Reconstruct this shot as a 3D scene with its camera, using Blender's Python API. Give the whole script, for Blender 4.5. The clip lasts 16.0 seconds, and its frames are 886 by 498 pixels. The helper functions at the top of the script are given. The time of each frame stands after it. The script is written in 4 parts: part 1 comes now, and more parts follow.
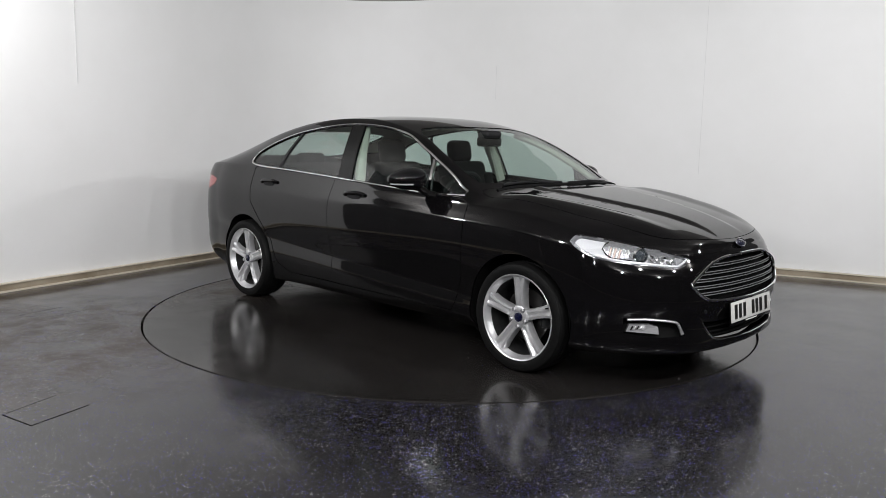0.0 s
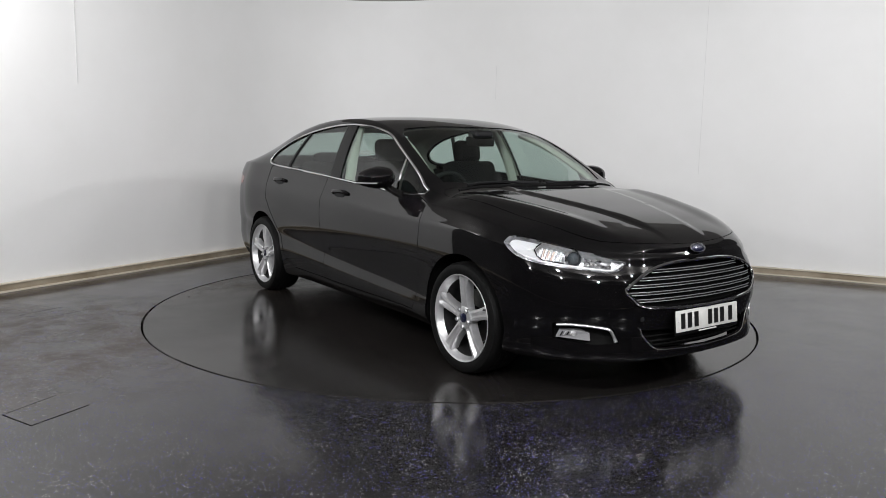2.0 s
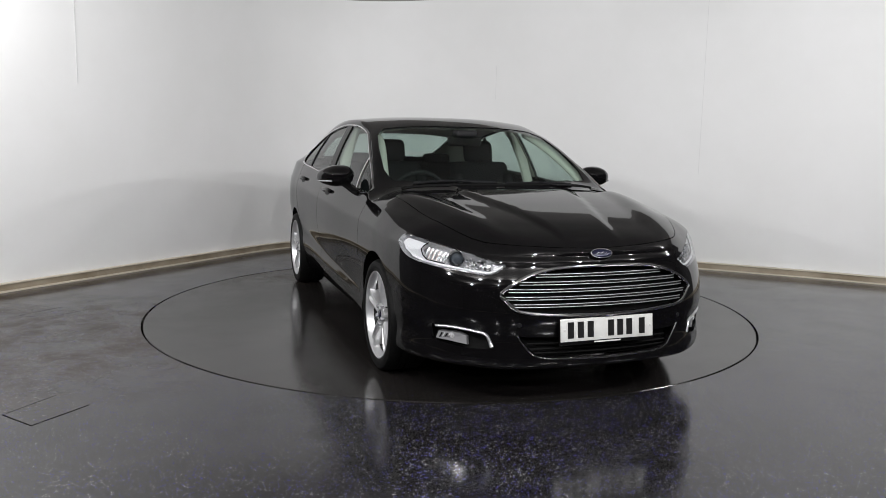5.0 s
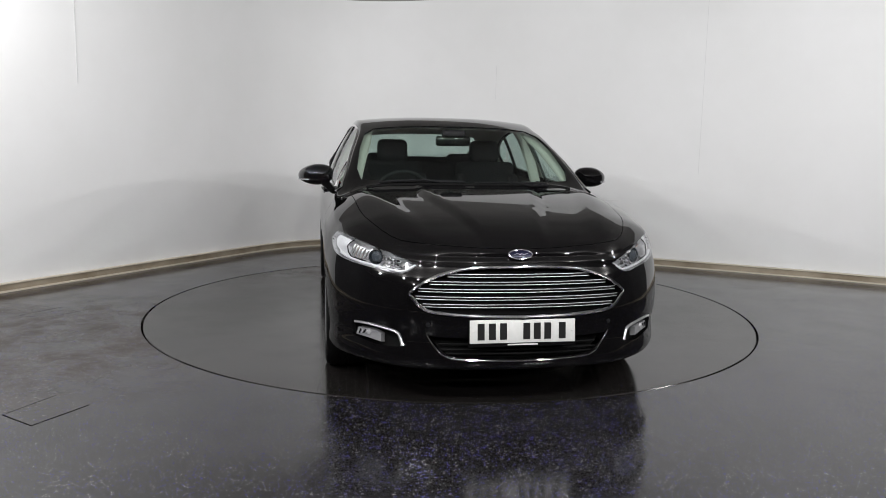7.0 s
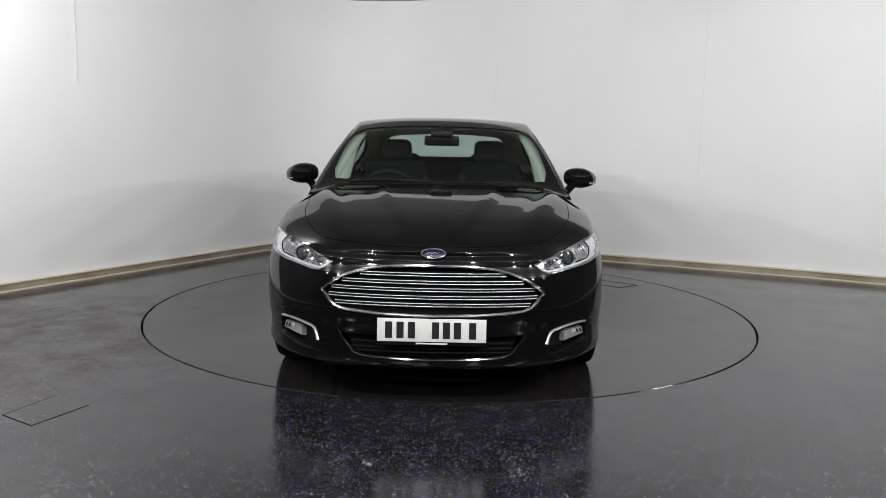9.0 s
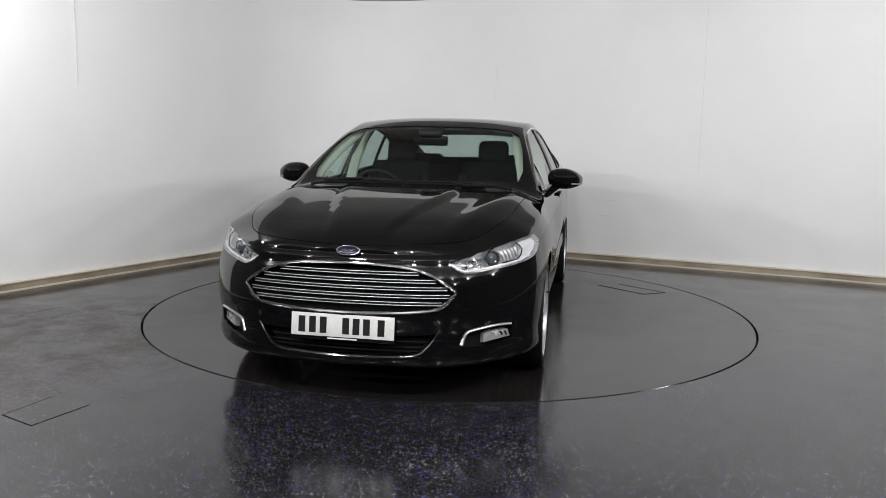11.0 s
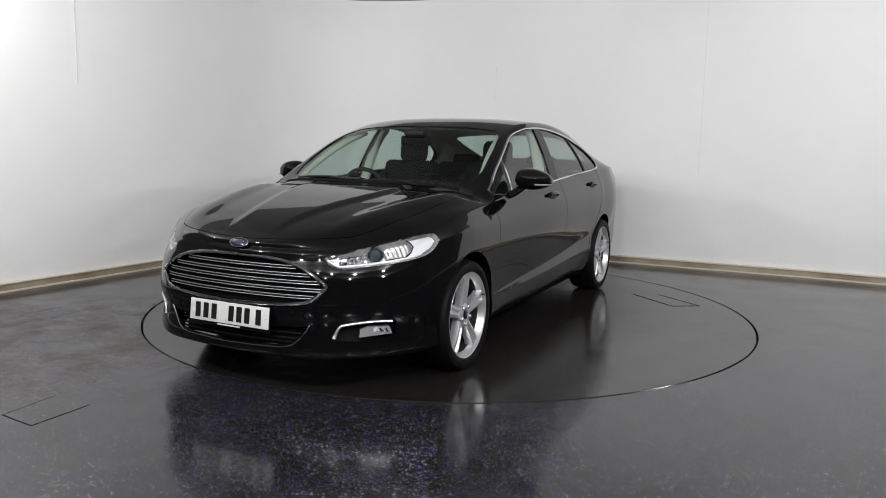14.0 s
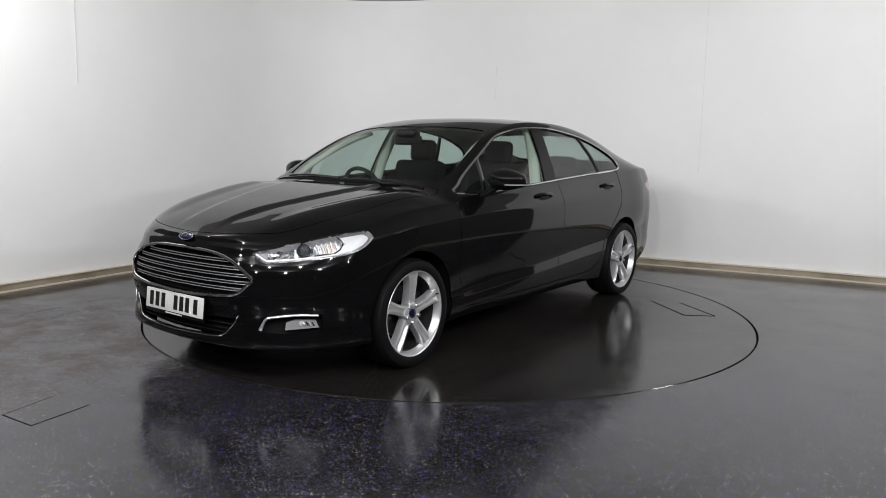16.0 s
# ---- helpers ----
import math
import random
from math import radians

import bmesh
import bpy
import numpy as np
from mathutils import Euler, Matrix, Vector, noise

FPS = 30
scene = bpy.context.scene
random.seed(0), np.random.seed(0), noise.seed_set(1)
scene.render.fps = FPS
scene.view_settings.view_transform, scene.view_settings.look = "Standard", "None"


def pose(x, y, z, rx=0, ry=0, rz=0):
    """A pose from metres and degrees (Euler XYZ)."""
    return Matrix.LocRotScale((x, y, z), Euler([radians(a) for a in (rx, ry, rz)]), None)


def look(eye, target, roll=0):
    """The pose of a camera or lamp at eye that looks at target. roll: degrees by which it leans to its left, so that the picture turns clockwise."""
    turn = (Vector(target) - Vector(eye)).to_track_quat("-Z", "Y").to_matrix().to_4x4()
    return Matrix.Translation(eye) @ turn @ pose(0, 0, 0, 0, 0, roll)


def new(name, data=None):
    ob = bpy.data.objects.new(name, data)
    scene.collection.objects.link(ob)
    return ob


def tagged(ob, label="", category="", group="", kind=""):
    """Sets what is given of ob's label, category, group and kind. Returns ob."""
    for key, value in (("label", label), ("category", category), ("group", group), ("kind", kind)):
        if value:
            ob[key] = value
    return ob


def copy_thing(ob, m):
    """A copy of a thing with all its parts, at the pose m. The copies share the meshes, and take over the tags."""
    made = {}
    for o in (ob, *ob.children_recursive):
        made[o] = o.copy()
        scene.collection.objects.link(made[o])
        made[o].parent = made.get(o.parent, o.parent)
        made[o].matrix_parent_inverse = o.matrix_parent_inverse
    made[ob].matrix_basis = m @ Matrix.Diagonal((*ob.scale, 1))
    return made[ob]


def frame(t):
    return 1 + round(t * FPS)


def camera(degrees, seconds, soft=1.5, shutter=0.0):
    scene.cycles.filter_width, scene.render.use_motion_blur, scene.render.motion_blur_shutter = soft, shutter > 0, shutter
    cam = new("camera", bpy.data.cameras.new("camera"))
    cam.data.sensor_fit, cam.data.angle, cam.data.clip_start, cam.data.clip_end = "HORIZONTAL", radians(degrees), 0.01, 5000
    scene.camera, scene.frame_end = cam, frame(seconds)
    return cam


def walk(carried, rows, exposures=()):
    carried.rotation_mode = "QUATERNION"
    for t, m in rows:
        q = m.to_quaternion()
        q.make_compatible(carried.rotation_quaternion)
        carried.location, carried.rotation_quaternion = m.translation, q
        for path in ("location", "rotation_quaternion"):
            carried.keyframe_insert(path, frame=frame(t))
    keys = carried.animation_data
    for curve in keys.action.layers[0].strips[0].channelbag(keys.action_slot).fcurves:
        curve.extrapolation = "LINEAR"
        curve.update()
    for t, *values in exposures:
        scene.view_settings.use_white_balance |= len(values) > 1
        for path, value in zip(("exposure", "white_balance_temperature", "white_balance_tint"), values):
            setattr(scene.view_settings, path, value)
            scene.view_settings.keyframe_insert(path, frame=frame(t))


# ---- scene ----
# ---------------- camera ----------------
cam = camera(59.9, 16.0, soft=0.8)
EYE = Vector((0.0, -5.994, 1.303))
AIM = look(EYE, EYE + 5 * Vector((-0.00924, 0.99021, -0.1393)), roll=1.02)
walk(cam, [(0.0, AIM), (16.0, AIM)])

# ---------------- world and lights ----------------
scene.view_settings.exposure = 0.0
world = bpy.data.worlds.new("world")
scene.world = world
world.use_nodes = True
world.node_tree.nodes["Background"].inputs[0].default_value = (0.02, 0.02, 0.022, 1)
world.node_tree.nodes["Background"].inputs[1].default_value = 1.0

ROOM_TOP = 2.95
LAMP_POWER = 30
SIDE_POWER = 37
LAMP_AIM = Vector((0.0, 2.2, 1.0))
LAMPS = [(-4.0, -3.4), (-2.9, -4.3), (-1.7, -4.9), (-0.5, -5.2), (0.7, -5.2), (1.9, -4.9), (3.1, -4.3), (4.2, -3.4), (-3.3, -6.6), (-1.1, -7.0), (1.1, -7.0), (3.3, -6.6), (-3.6, -1.2), (4.3, -1.4)]
LAMP_POSES = [look((x, y, ROOM_TOP - 0.16), LAMP_AIM) for x, y in LAMPS]
for (x, y), lamp_pose in zip(LAMPS, LAMP_POSES):
    lamp = bpy.data.lights.new("spot_light", "AREA")
    lamp.shape, lamp.size, lamp.energy, lamp.color = "DISK", 0.09, SIDE_POWER if y > -2 else LAMP_POWER, (0.99, 0.99, 1.0)
    new("spot_light", lamp).matrix_world = lamp_pose @ Matrix.Translation((0, 0, -0.045))

# ---------------- materials ----------------
def material(name, color, rough=0.5, metal=0.0, coat=0.0, spec=0.5, emit=None):
    m = bpy.data.materials.new(name)
    m.use_nodes = True
    b = m.node_tree.nodes["Principled BSDF"]
    b.inputs["Base Color"].default_value = (*color, 1)
    b.inputs["Roughness"].default_value = rough
    b.inputs["Metallic"].default_value = metal
    b.inputs["Coat Weight"].default_value = coat
    b.inputs["Coat Roughness"].default_value = 0.02
    b.inputs["Specular IOR Level"].default_value = spec
    if emit:
        b.inputs["Emission Color"].default_value = (*emit[0], 1)
        b.inputs["Emission Strength"].default_value = emit[1]
    return m


def node(m, kind, **inputs):
    n = m.node_tree.nodes.new(kind)
    for k, v in inputs.items():
        n.inputs[k.replace("_", " ")].default_value = v
    return n


def link(m, a, b):
    m.node_tree.links.new(a, b)


def bsdf(m):
    return m.node_tree.nodes["Principled BSDF"]


def ramp(m, src, stops):
    r = m.node_tree.nodes.new("ShaderNodeValToRGB")
    while len(r.color_ramp.elements) < len(stops):
        r.color_ramp.elements.new(0.5)
    for e, (p, c) in zip(r.color_ramp.elements, stops):
        e.position, e.color = p, (*c, 1) if len(c) == 3 else c
    link(m, src, r.inputs[0])
    return r.outputs[0]


def grained(m, color, other, scale=8.0, bump=0.0, bump_scale=200.0, rough=None):
    """Varies the colour between two tones, and adds fine relief."""
    co = node(m, "ShaderNodeTexCoord")
    n1 = node(m, "ShaderNodeTexNoise", Scale=scale, Detail=6.0, Roughness=0.6)
    link(m, co.outputs["Object"], n1.inputs["Vector"])
    link(m, ramp(m, n1.outputs[0], [(0.3, color), (0.7, other)]), bsdf(m).inputs["Base Color"])
    if rough:
        g = (rough[0],) * 3, (rough[1],) * 3
        link(m, ramp(m, n1.outputs[0], [(0.3, g[0]), (0.7, g[1])]), bsdf(m).inputs["Roughness"])
    if bump:
        n2 = node(m, "ShaderNodeTexNoise", Scale=bump_scale, Detail=3.0)
        link(m, co.outputs["Object"], n2.inputs["Vector"])
        b = node(m, "ShaderNodeBump", Strength=bump, Distance=0.002)
        link(m, n2.outputs[0], b.inputs["Height"])
        link(m, b.outputs[0], bsdf(m).inputs["Normal"])
    return m


def glass_material(name, tint, gloss=0.0, base=0.05):
    m = bpy.data.materials.new(name)
    m.use_nodes = True
    t = m.node_tree
    t.nodes.clear()
    out = t.nodes.new("ShaderNodeOutputMaterial")
    mix = t.nodes.new("ShaderNodeMixShader")
    tr = t.nodes.new("ShaderNodeBsdfTransparent")
    gl = t.nodes.new("ShaderNodeBsdfGlossy")
    lw = t.nodes.new("ShaderNodeLayerWeight")
    lw.inputs[0].default_value = 0.5
    pw = t.nodes.new("ShaderNodeMath")
    pw.operation = "POWER"
    pw.inputs[1].default_value = 5.0
    fr = t.nodes.new("ShaderNodeMath")
    fr.operation = "MULTIPLY_ADD"
    fr.inputs[1].default_value, fr.inputs[2].default_value = 0.90, base
    t.links.new(lw.outputs["Facing"], pw.inputs[0])
    t.links.new(pw.outputs[0], fr.inputs[0])
    tr.inputs[0].default_value = (*tint, 1)
    gl.inputs["Roughness"].default_value = gloss
    for a, b in ((fr.outputs[0], mix.inputs[0]), (tr.outputs[0], mix.inputs[1]), (gl.outputs[0], mix.inputs[2]), (mix.outputs[0], out.inputs[0])):
        t.links.new(a, b)
    return m


def wall_material():
    m = grained(material("wall_paint", (0.8, 0.8, 0.8), 0.6), (0.79, 0.79, 0.785), (0.835, 0.835, 0.835), 0.9, 0.12, 60)
    return m


def floor_material(name, base, fleck):
    m = material(name, base, 0.2)
    co = node(m, "ShaderNodeTexCoord")
    big = node(m, "ShaderNodeTexNoise", Scale=0.9, Detail=5.0, Roughness=0.6)
    link(m, co.outputs["Object"], big.inputs["Vector"])
    tone = ramp(m, big.outputs[0], [(0.3, base), (0.75, tuple(c * 1.7 + 0.004 for c in base))])
    # brown dirt trodden in beside the hatches
    far = node(m, "ShaderNodeVectorMath")
    far.operation = "DISTANCE"
    far.inputs[1].default_value = (-2.6, -1.3, 0)
    link(m, co.outputs["Object"], far.inputs[0])
    reach = node(m, "ShaderNodeMath")
    reach.operation = "MULTIPLY"
    reach.inputs[1].default_value = 0.62
    link(m, far.outputs["Value"], reach.inputs[0])
    near = ramp(m, reach.outputs[0], [(0.45, (1, 1, 1)), (1.0, (0, 0, 0))])
    grime = node(m, "ShaderNodeTexNoise", Scale=2.6, Detail=9.0, Roughness=0.7)
    link(m, co.outputs["Object"], grime.inputs["Vector"])
    patch = ramp(m, grime.outputs[0], [(0.40, (0, 0, 0)), (0.62, (1, 1, 1))])
    dirt = node(m, "ShaderNodeMath")
    dirt.operation = "MULTIPLY"
    link(m, near, dirt.inputs[0])
    link(m, patch, dirt.inputs[1])
    soil = node(m, "ShaderNodeMix")
    soil.data_type = "RGBA"
    link(m, dirt.outputs[0], soil.inputs["Factor"])
    link(m, tone, soil.inputs["A"])
    soil.inputs["B"].default_value = (0.058, 0.046, 0.037, 1)
    tone = soil.outputs["Result"]
    # flakes cast into the resin: small cells, few of them bright or blue
    cell = node(m, "ShaderNodeTexVoronoi", Scale=145.0)
    link(m, co.outputs["Object"], cell.inputs["Vector"])
    sep = node(m, "ShaderNodeSeparateColor")
    link(m, cell.outputs["Color"], sep.inputs[0])
    pick = node(m, "ShaderNodeMath")
    pick.operation = "GREATER_THAN"
    pick.inputs[1].default_value = 1 - fleck
    link(m, sep.outputs[0], pick.inputs[0])
    small = node(m, "ShaderNodeMath")
    small.operation = "LESS_THAN"
    small.inputs[1].default_value = 0.33
    link(m, cell.outputs["Distance"], small.inputs[0])
    both = node(m, "ShaderNodeMath")
    both.operation = "MULTIPLY"
    link(m, pick.outputs[0], both.inputs[0])
    link(m, small.outputs[0], both.inputs[1])
    hue = ramp(m, sep.outputs[1], [(0.0, (0.06, 0.06, 0.34)), (0.50, (0.12, 0.12, 0.55)), (0.56, (0.16, 0.16, 0.18)), (1.0, (0.78, 0.78, 0.79))])
    mx = node(m, "ShaderNodeMix")
    mx.data_type = "RGBA"
    link(m, both.outputs[0], mx.inputs["Factor"])
    link(m, tone, mx.inputs["A"])
    link(m, hue, mx.inputs["B"])
    link(m, mx.outputs["Result"], bsdf(m).inputs["Base Color"])
    scuff = node(m, "ShaderNodeTexNoise", Scale=3.0, Detail=8.0, Roughness=0.7)
    link(m, co.outputs["Object"], scuff.inputs["Vector"])
    wear = node(m, "ShaderNodeMath")
    wear.operation = "MULTIPLY_ADD"
    wear.inputs[1].default_value = 0.38
    link(m, dirt.outputs[0], wear.inputs[0])
    link(m, ramp(m, scuff.outputs[0], [(0.3, (0.09,) * 3), (0.75, (0.25,) * 3)]), wear.inputs[2])
    link(m, wear.outputs[0], bsdf(m).inputs["Roughness"])
    rel = node(m, "ShaderNodeTexNoise", Scale=45.0, Detail=4.0)
    link(m, co.outputs["Object"], rel.inputs["Vector"])
    b = node(m, "ShaderNodeBump", Strength=0.06, Distance=0.002)
    link(m, rel.outputs[0], b.inputs["Height"])
    wave = node(m, "ShaderNodeTexNoise", Scale=7.0, Detail=2.0)
    link(m, co.outputs["Object"], wave.inputs["Vector"])
    b2 = node(m, "ShaderNodeBump", Strength=0.12, Distance=0.003)
    link(m, wave.outputs[0], b2.inputs["Height"])
    link(m, b.outputs[0], b2.inputs["Normal"])
    link(m, b2.outputs[0], bsdf(m).inputs["Normal"])
    return m


WALL = wall_material()
FLOOR = floor_material("flecked_resin", (0.0092, 0.0086, 0.0088), 0.20)
TURN = floor_material("turntable_resin", (0.0098, 0.0086, 0.0080), 0.004)
LAMPBODY = grained(material("lamp_housing", (0.62, 0.62, 0.63), 0.25, 0.5), (0.50, 0.50, 0.51), (0.86, 0.86, 0.87), 45, 0.8, 70)
BASE = grained(material("skirting_wood", (0.4, 0.33, 0.24), 0.5), (0.46, 0.40, 0.31), (0.20, 0.155, 0.10), 2.2, 0.2, 80)
CAP = material("skirting_cap", (0.62, 0.56, 0.46), 0.4)
DARK = material("dark_gap", (0.004, 0.004, 0.004), 0.7, 0, 0, 0.1)
# lack of light at the near end, put into the wall's colour
UNLIT_WALL = grained(material("unlit_wall_tone", (0.07, 0.07, 0.07), 0.8), (0.055, 0.055, 0.056), (0.085, 0.085, 0.086), 1.2, 0.1, 60)
CEIL = grained(material("ceiling_paint", (0.05, 0.05, 0.05), 0.9), (0.45, 0.435, 0.42), (0.53, 0.515, 0.50), 1.5)
PAINT = material("black_paint", (0.0030, 0.0028, 0.0031), 0.035, 0, 0, 0.5)
TRIM = material("black_plastic", (0.008, 0.008, 0.009), 0.45, 0, 0, 0.2)
PILLAR = material("pillar_black", (0.004, 0.004, 0.004), 0.25, 0, 0, 0.2)
GLOSSB = material("gloss_black", (0.004, 0.004, 0.004), 0.08)
CHROME = material("chrome", (0.82, 0.82, 0.83), 0.07, 1.0)
SLATEDGE = material("brushed_chrome", (0.32, 0.32, 0.33), 0.32, 0.6)
BRIGHT = material("bright_silver", (0.62, 0.62, 0.63), 0.30, 0.8)
SATIN = material("satin_chrome", (0.60, 0.60, 0.61), 0.22, 1.0)
ALLOY = grained(material("alloy", (0.60, 0.60, 0.61), 0.34, 0.7), (0.56, 0.56, 0.57), (0.64, 0.64, 0.65), 30)
RUBBER = grained(material("tyre_rubber", (0.012, 0.012, 0.012), 0.55, 0, 0, 0.12), (0.003, 0.003, 0.003), (0.006, 0.006, 0.006), 40, 0.3, 300)
GLASS = glass_material("tinted_glass", (0.72, 0.82, 0.78), 0.0, 0.05)
REARGLASS = glass_material("rear_tinted_glass", (0.69, 0.79, 0.75), 0.0, 0.09)
CLEAR = glass_material("clear_lens", (0.93, 0.94, 0.95))
LINING = grained(material("headlining", (0.55, 0.54, 0.48), 0.9), (0.52, 0.51, 0.45), (0.58, 0.57, 0.51), 60)
FABRIC = grained(material("seat_fabric", (0.008, 0.008, 0.009), 0.9, 0, 0, 0.12), (0.004, 0.004, 0.0045), (0.010, 0.010, 0.011), 120, 0.4, 400)
DASH = grained(material("dash_vinyl", (0.018, 0.018, 0.019), 0.6, 0, 0, 0.2), (0.009, 0.009, 0.010), (0.017, 0.017, 0.018), 200, 0.3, 500)
INDICATOR = material("clear_plastic", (0.33, 0.33, 0.34), 0.15, 0.3, 0.5)
RED = material("red_lens", (0.35, 0.008, 0.008), 0.12, 0, 1.0)
AMBER = material("amber_lens", (0.80, 0.64, 0.56), 0.2, 0, 0.5)
WHITE = grained(material("plate_white", (0.58, 0.58, 0.56), 0.35), (0.56, 0.56, 0.54), (0.61, 0.61, 0.59), 30)
INK = material("plate_black", (0.006, 0.006, 0.006), 0.4)
BLUE = material("badge_blue", (0.004, 0.006, 0.030), 0.25, 0.3, 1.0)
GUIDE = material("frosted_guide", (0.66, 0.66, 0.67), 0.3, 0.1)
REFLECTOR = material("reflector", (0.85, 0.85, 0.86), 0.12, 1.0)
LENS = material("projector_lens", (0.06, 0.07, 0.08), 0.03, 0.2, 1.0)
BARREL = grained(material("rim_barrel", (0.4, 0.4, 0.4), 0.4, 0.7), (0.05, 0.05, 0.051), (0.09, 0.09, 0.091), 25)
STEEL = material("brake_steel", (0.09, 0.088, 0.085), 0.4, 1.0)
GLOW = material("lamp_glow", (1, 1, 1), 0.4, 0, 0, 0.5, ((1.0, 0.985, 0.96), 60))

# ---------------- mesh helpers ----------------
def mesh_of(name, bm, mat, smooth=True, sharp=35):
    me = bpy.data.meshes.new(name)
    bm.normal_update()
    for f in bm.faces:
        f.smooth = smooth
    if smooth:
        lim = radians(sharp)
        for e in bm.edges:
            if len(e.link_faces) == 2 and e.calc_face_angle(0) > lim:
                e.smooth = False
    bm.to_mesh(me)
    bm.free()
    me.materials.append(mat)
    return me


def part(name, bm, mat, parent=None, label="", smooth=True, sharp=35):
    ob = new(name, mesh_of(name, bm, mat, smooth, sharp))
    ob.parent = parent
    if label:
        tagged(ob, label)
    return ob


def thing(name, bm, mat, label, category, kind="", smooth=False):
    return tagged(part(name, bm, mat, None, "", smooth), label, category, "", kind)


def prism(bm, pts, z0, z1):
    """An upright block on a flat outline."""
    lo = [bm.verts.new((x, y, z0)) for x, y in pts]
    hi = [bm.verts.new((x, y, z1)) for x, y in pts]
    n = len(pts)
    bm.faces.new(lo[::-1])
    bm.faces.new(hi)
    for i in range(n):
        bm.faces.new((lo[i], lo[(i + 1) % n], hi[(i + 1) % n], hi[i]))


def box(bm, c, s, bevel=0.0, seg=2, m=None):
    r = bmesh.ops.create_cube(bm, size=1.0, matrix=(m or Matrix()) @ Matrix.Translation(c) @ Matrix.Diagonal((*s, 1)))
    if bevel:
        es = {e for v in r["verts"] for e in v.link_edges}
        bmesh.ops.bevel(bm, geom=list(es), offset=bevel, segments=seg, affect="EDGES", profile=0.5)


def tube(bm, pts, r, seg=8, closed=False, flat=1.0, up=None):
    """A round bar along points; flat squashes it across the up direction."""
    pts = [Vector(p) for p in pts]
    n = len(pts)
    rings = []
    for i, p in enumerate(pts):
        a = pts[i - 1] if (i > 0 or closed) else p
        b = pts[(i + 1) % n] if (i < n - 1 or closed) else p
        d = (b - a).normalized()
        ref = Vector(up) if up else (Vector((0, 0, 1)) if abs(d.z) < 0.9 else Vector((1, 0, 0)))
        s = d.cross(ref).normalized()
        w = s.cross(d)
        rr = r(i / max(1, n - 1)) if callable(r) else r
        rings.append([bm.verts.new(p + rr * (math.cos(t) * s + flat * math.sin(t) * w)) for t in np.linspace(0, 2 * math.pi, seg, endpoint=False)])
    for i in range(n if closed else n - 1):
        a, b = rings[i], rings[(i + 1) % n]
        for j in range(seg):
            bm.faces.new((a[j], a[(j + 1) % seg], b[(j + 1) % seg], b[j]))
    if not closed:
        bm.faces.new(rings[0][::-1])
        bm.faces.new(rings[-1])


def spin(bm, profile, seg=48, axis="y", centre=(0, 0, 0)):
    """Turns a profile of (radius, offset along the axis) about the axis."""
    rings = []
    for k in range(seg):
        t = 2 * math.pi * k / seg
        c, s = math.cos(t), math.sin(t)
        rings.append([bm.verts.new(Vector(centre) + (Vector((r * c, o, r * s)) if axis == "y" else Vector((r * c, r * s, o)))) for r, o in profile])
    for k in range(seg):
        a, b = rings[k], rings[(k + 1) % seg]
        for j in range(len(profile) - 1):
            bm.faces.new((a[j], b[j], b[j + 1], a[j + 1]))


def spline(xs, ys, q):
    """Smooth curve through (xs, ys) at q (cubic, one-sided at the ends)."""
    xs, ys = np.asarray(xs, float), np.asarray(ys, float)
    d = np.diff(ys) / np.diff(xs)
    m = np.empty(len(xs))
    m[0], m[-1] = d[0], d[-1]
    w = np.diff(xs)
    m[1:-1] = (d[:-1] * w[1:] + d[1:] * w[:-1]) / (w[1:] + w[:-1])
    q = np.clip(np.asarray(q, float), xs[0], xs[-1])
    i = np.clip(np.searchsorted(xs, q, side="right") - 1, 0, len(xs) - 2)
    h = xs[i + 1] - xs[i]
    t = (q - xs[i]) / h
    return ((2 * t**3 - 3 * t**2 + 1) * ys[i] + (t**3 - 2 * t**2 + t) * h * m[i] + (3 * t**2 - 2 * t**3) * ys[i + 1] + (t**3 - t**2) * h * m[i + 1])


def smooth(a, b, x):
    t = np.clip((np.asarray(x, float) - a) / (b - a), 0, 1)
    return t * t * (3 - 2 * t)


# ---------------- the studio ----------------
def wall_line():
    """The inner outline of the room, with a rounded far corner."""
    pts = [(-6.05, -4.0), (-4.02, -0.37), (-3.72, 0.17)]
    corner, a, b = Vector((-1.55, 3.975)), Vector((-2.30, 2.66)), Vector((-0.15, 3.373))
    for k in range(25):
        t = k / 24
        pts.append(tuple((1 - t) ** 2 * a + 2 * t * (1 - t) * corner + t * t * b))
    pts += [(1.74, 2.562), (3.72, 1.667), (4.9, 1.02), (6.4, -0.4), (6.8, -4.0), (6.2, -8.2), (-5.6, -8.2)]
    return pts


def offset(pts, d):
    """The closed outline moved outwards by d (to the left of its way)."""
    out, n = [], len(pts)
    for i in range(n):
        p, a, b = Vector(pts[i]), Vector(pts[i - 1]), Vector(pts[(i + 1) % n])
        u, v = (p - a).normalized(), (b - p).normalized()
        m = (Vector((-u.y, u.x)) + Vector((-v.y, v.x))).normalized()
        c = max(0.5, m.dot(Vector((-u.y, u.x))))
        out.append(tuple(p + m * d / c))
    return out


def ring_wall(bm, inner, outer, z0, z1, skip=()):
    n = len(inner)
    for i in range(n):
        if i in skip:
            continue
        j = (i + 1) % n
        q = [inner[i], inner[j], outer[j], outer[i]]
        prism(bm, q, z0, z1)


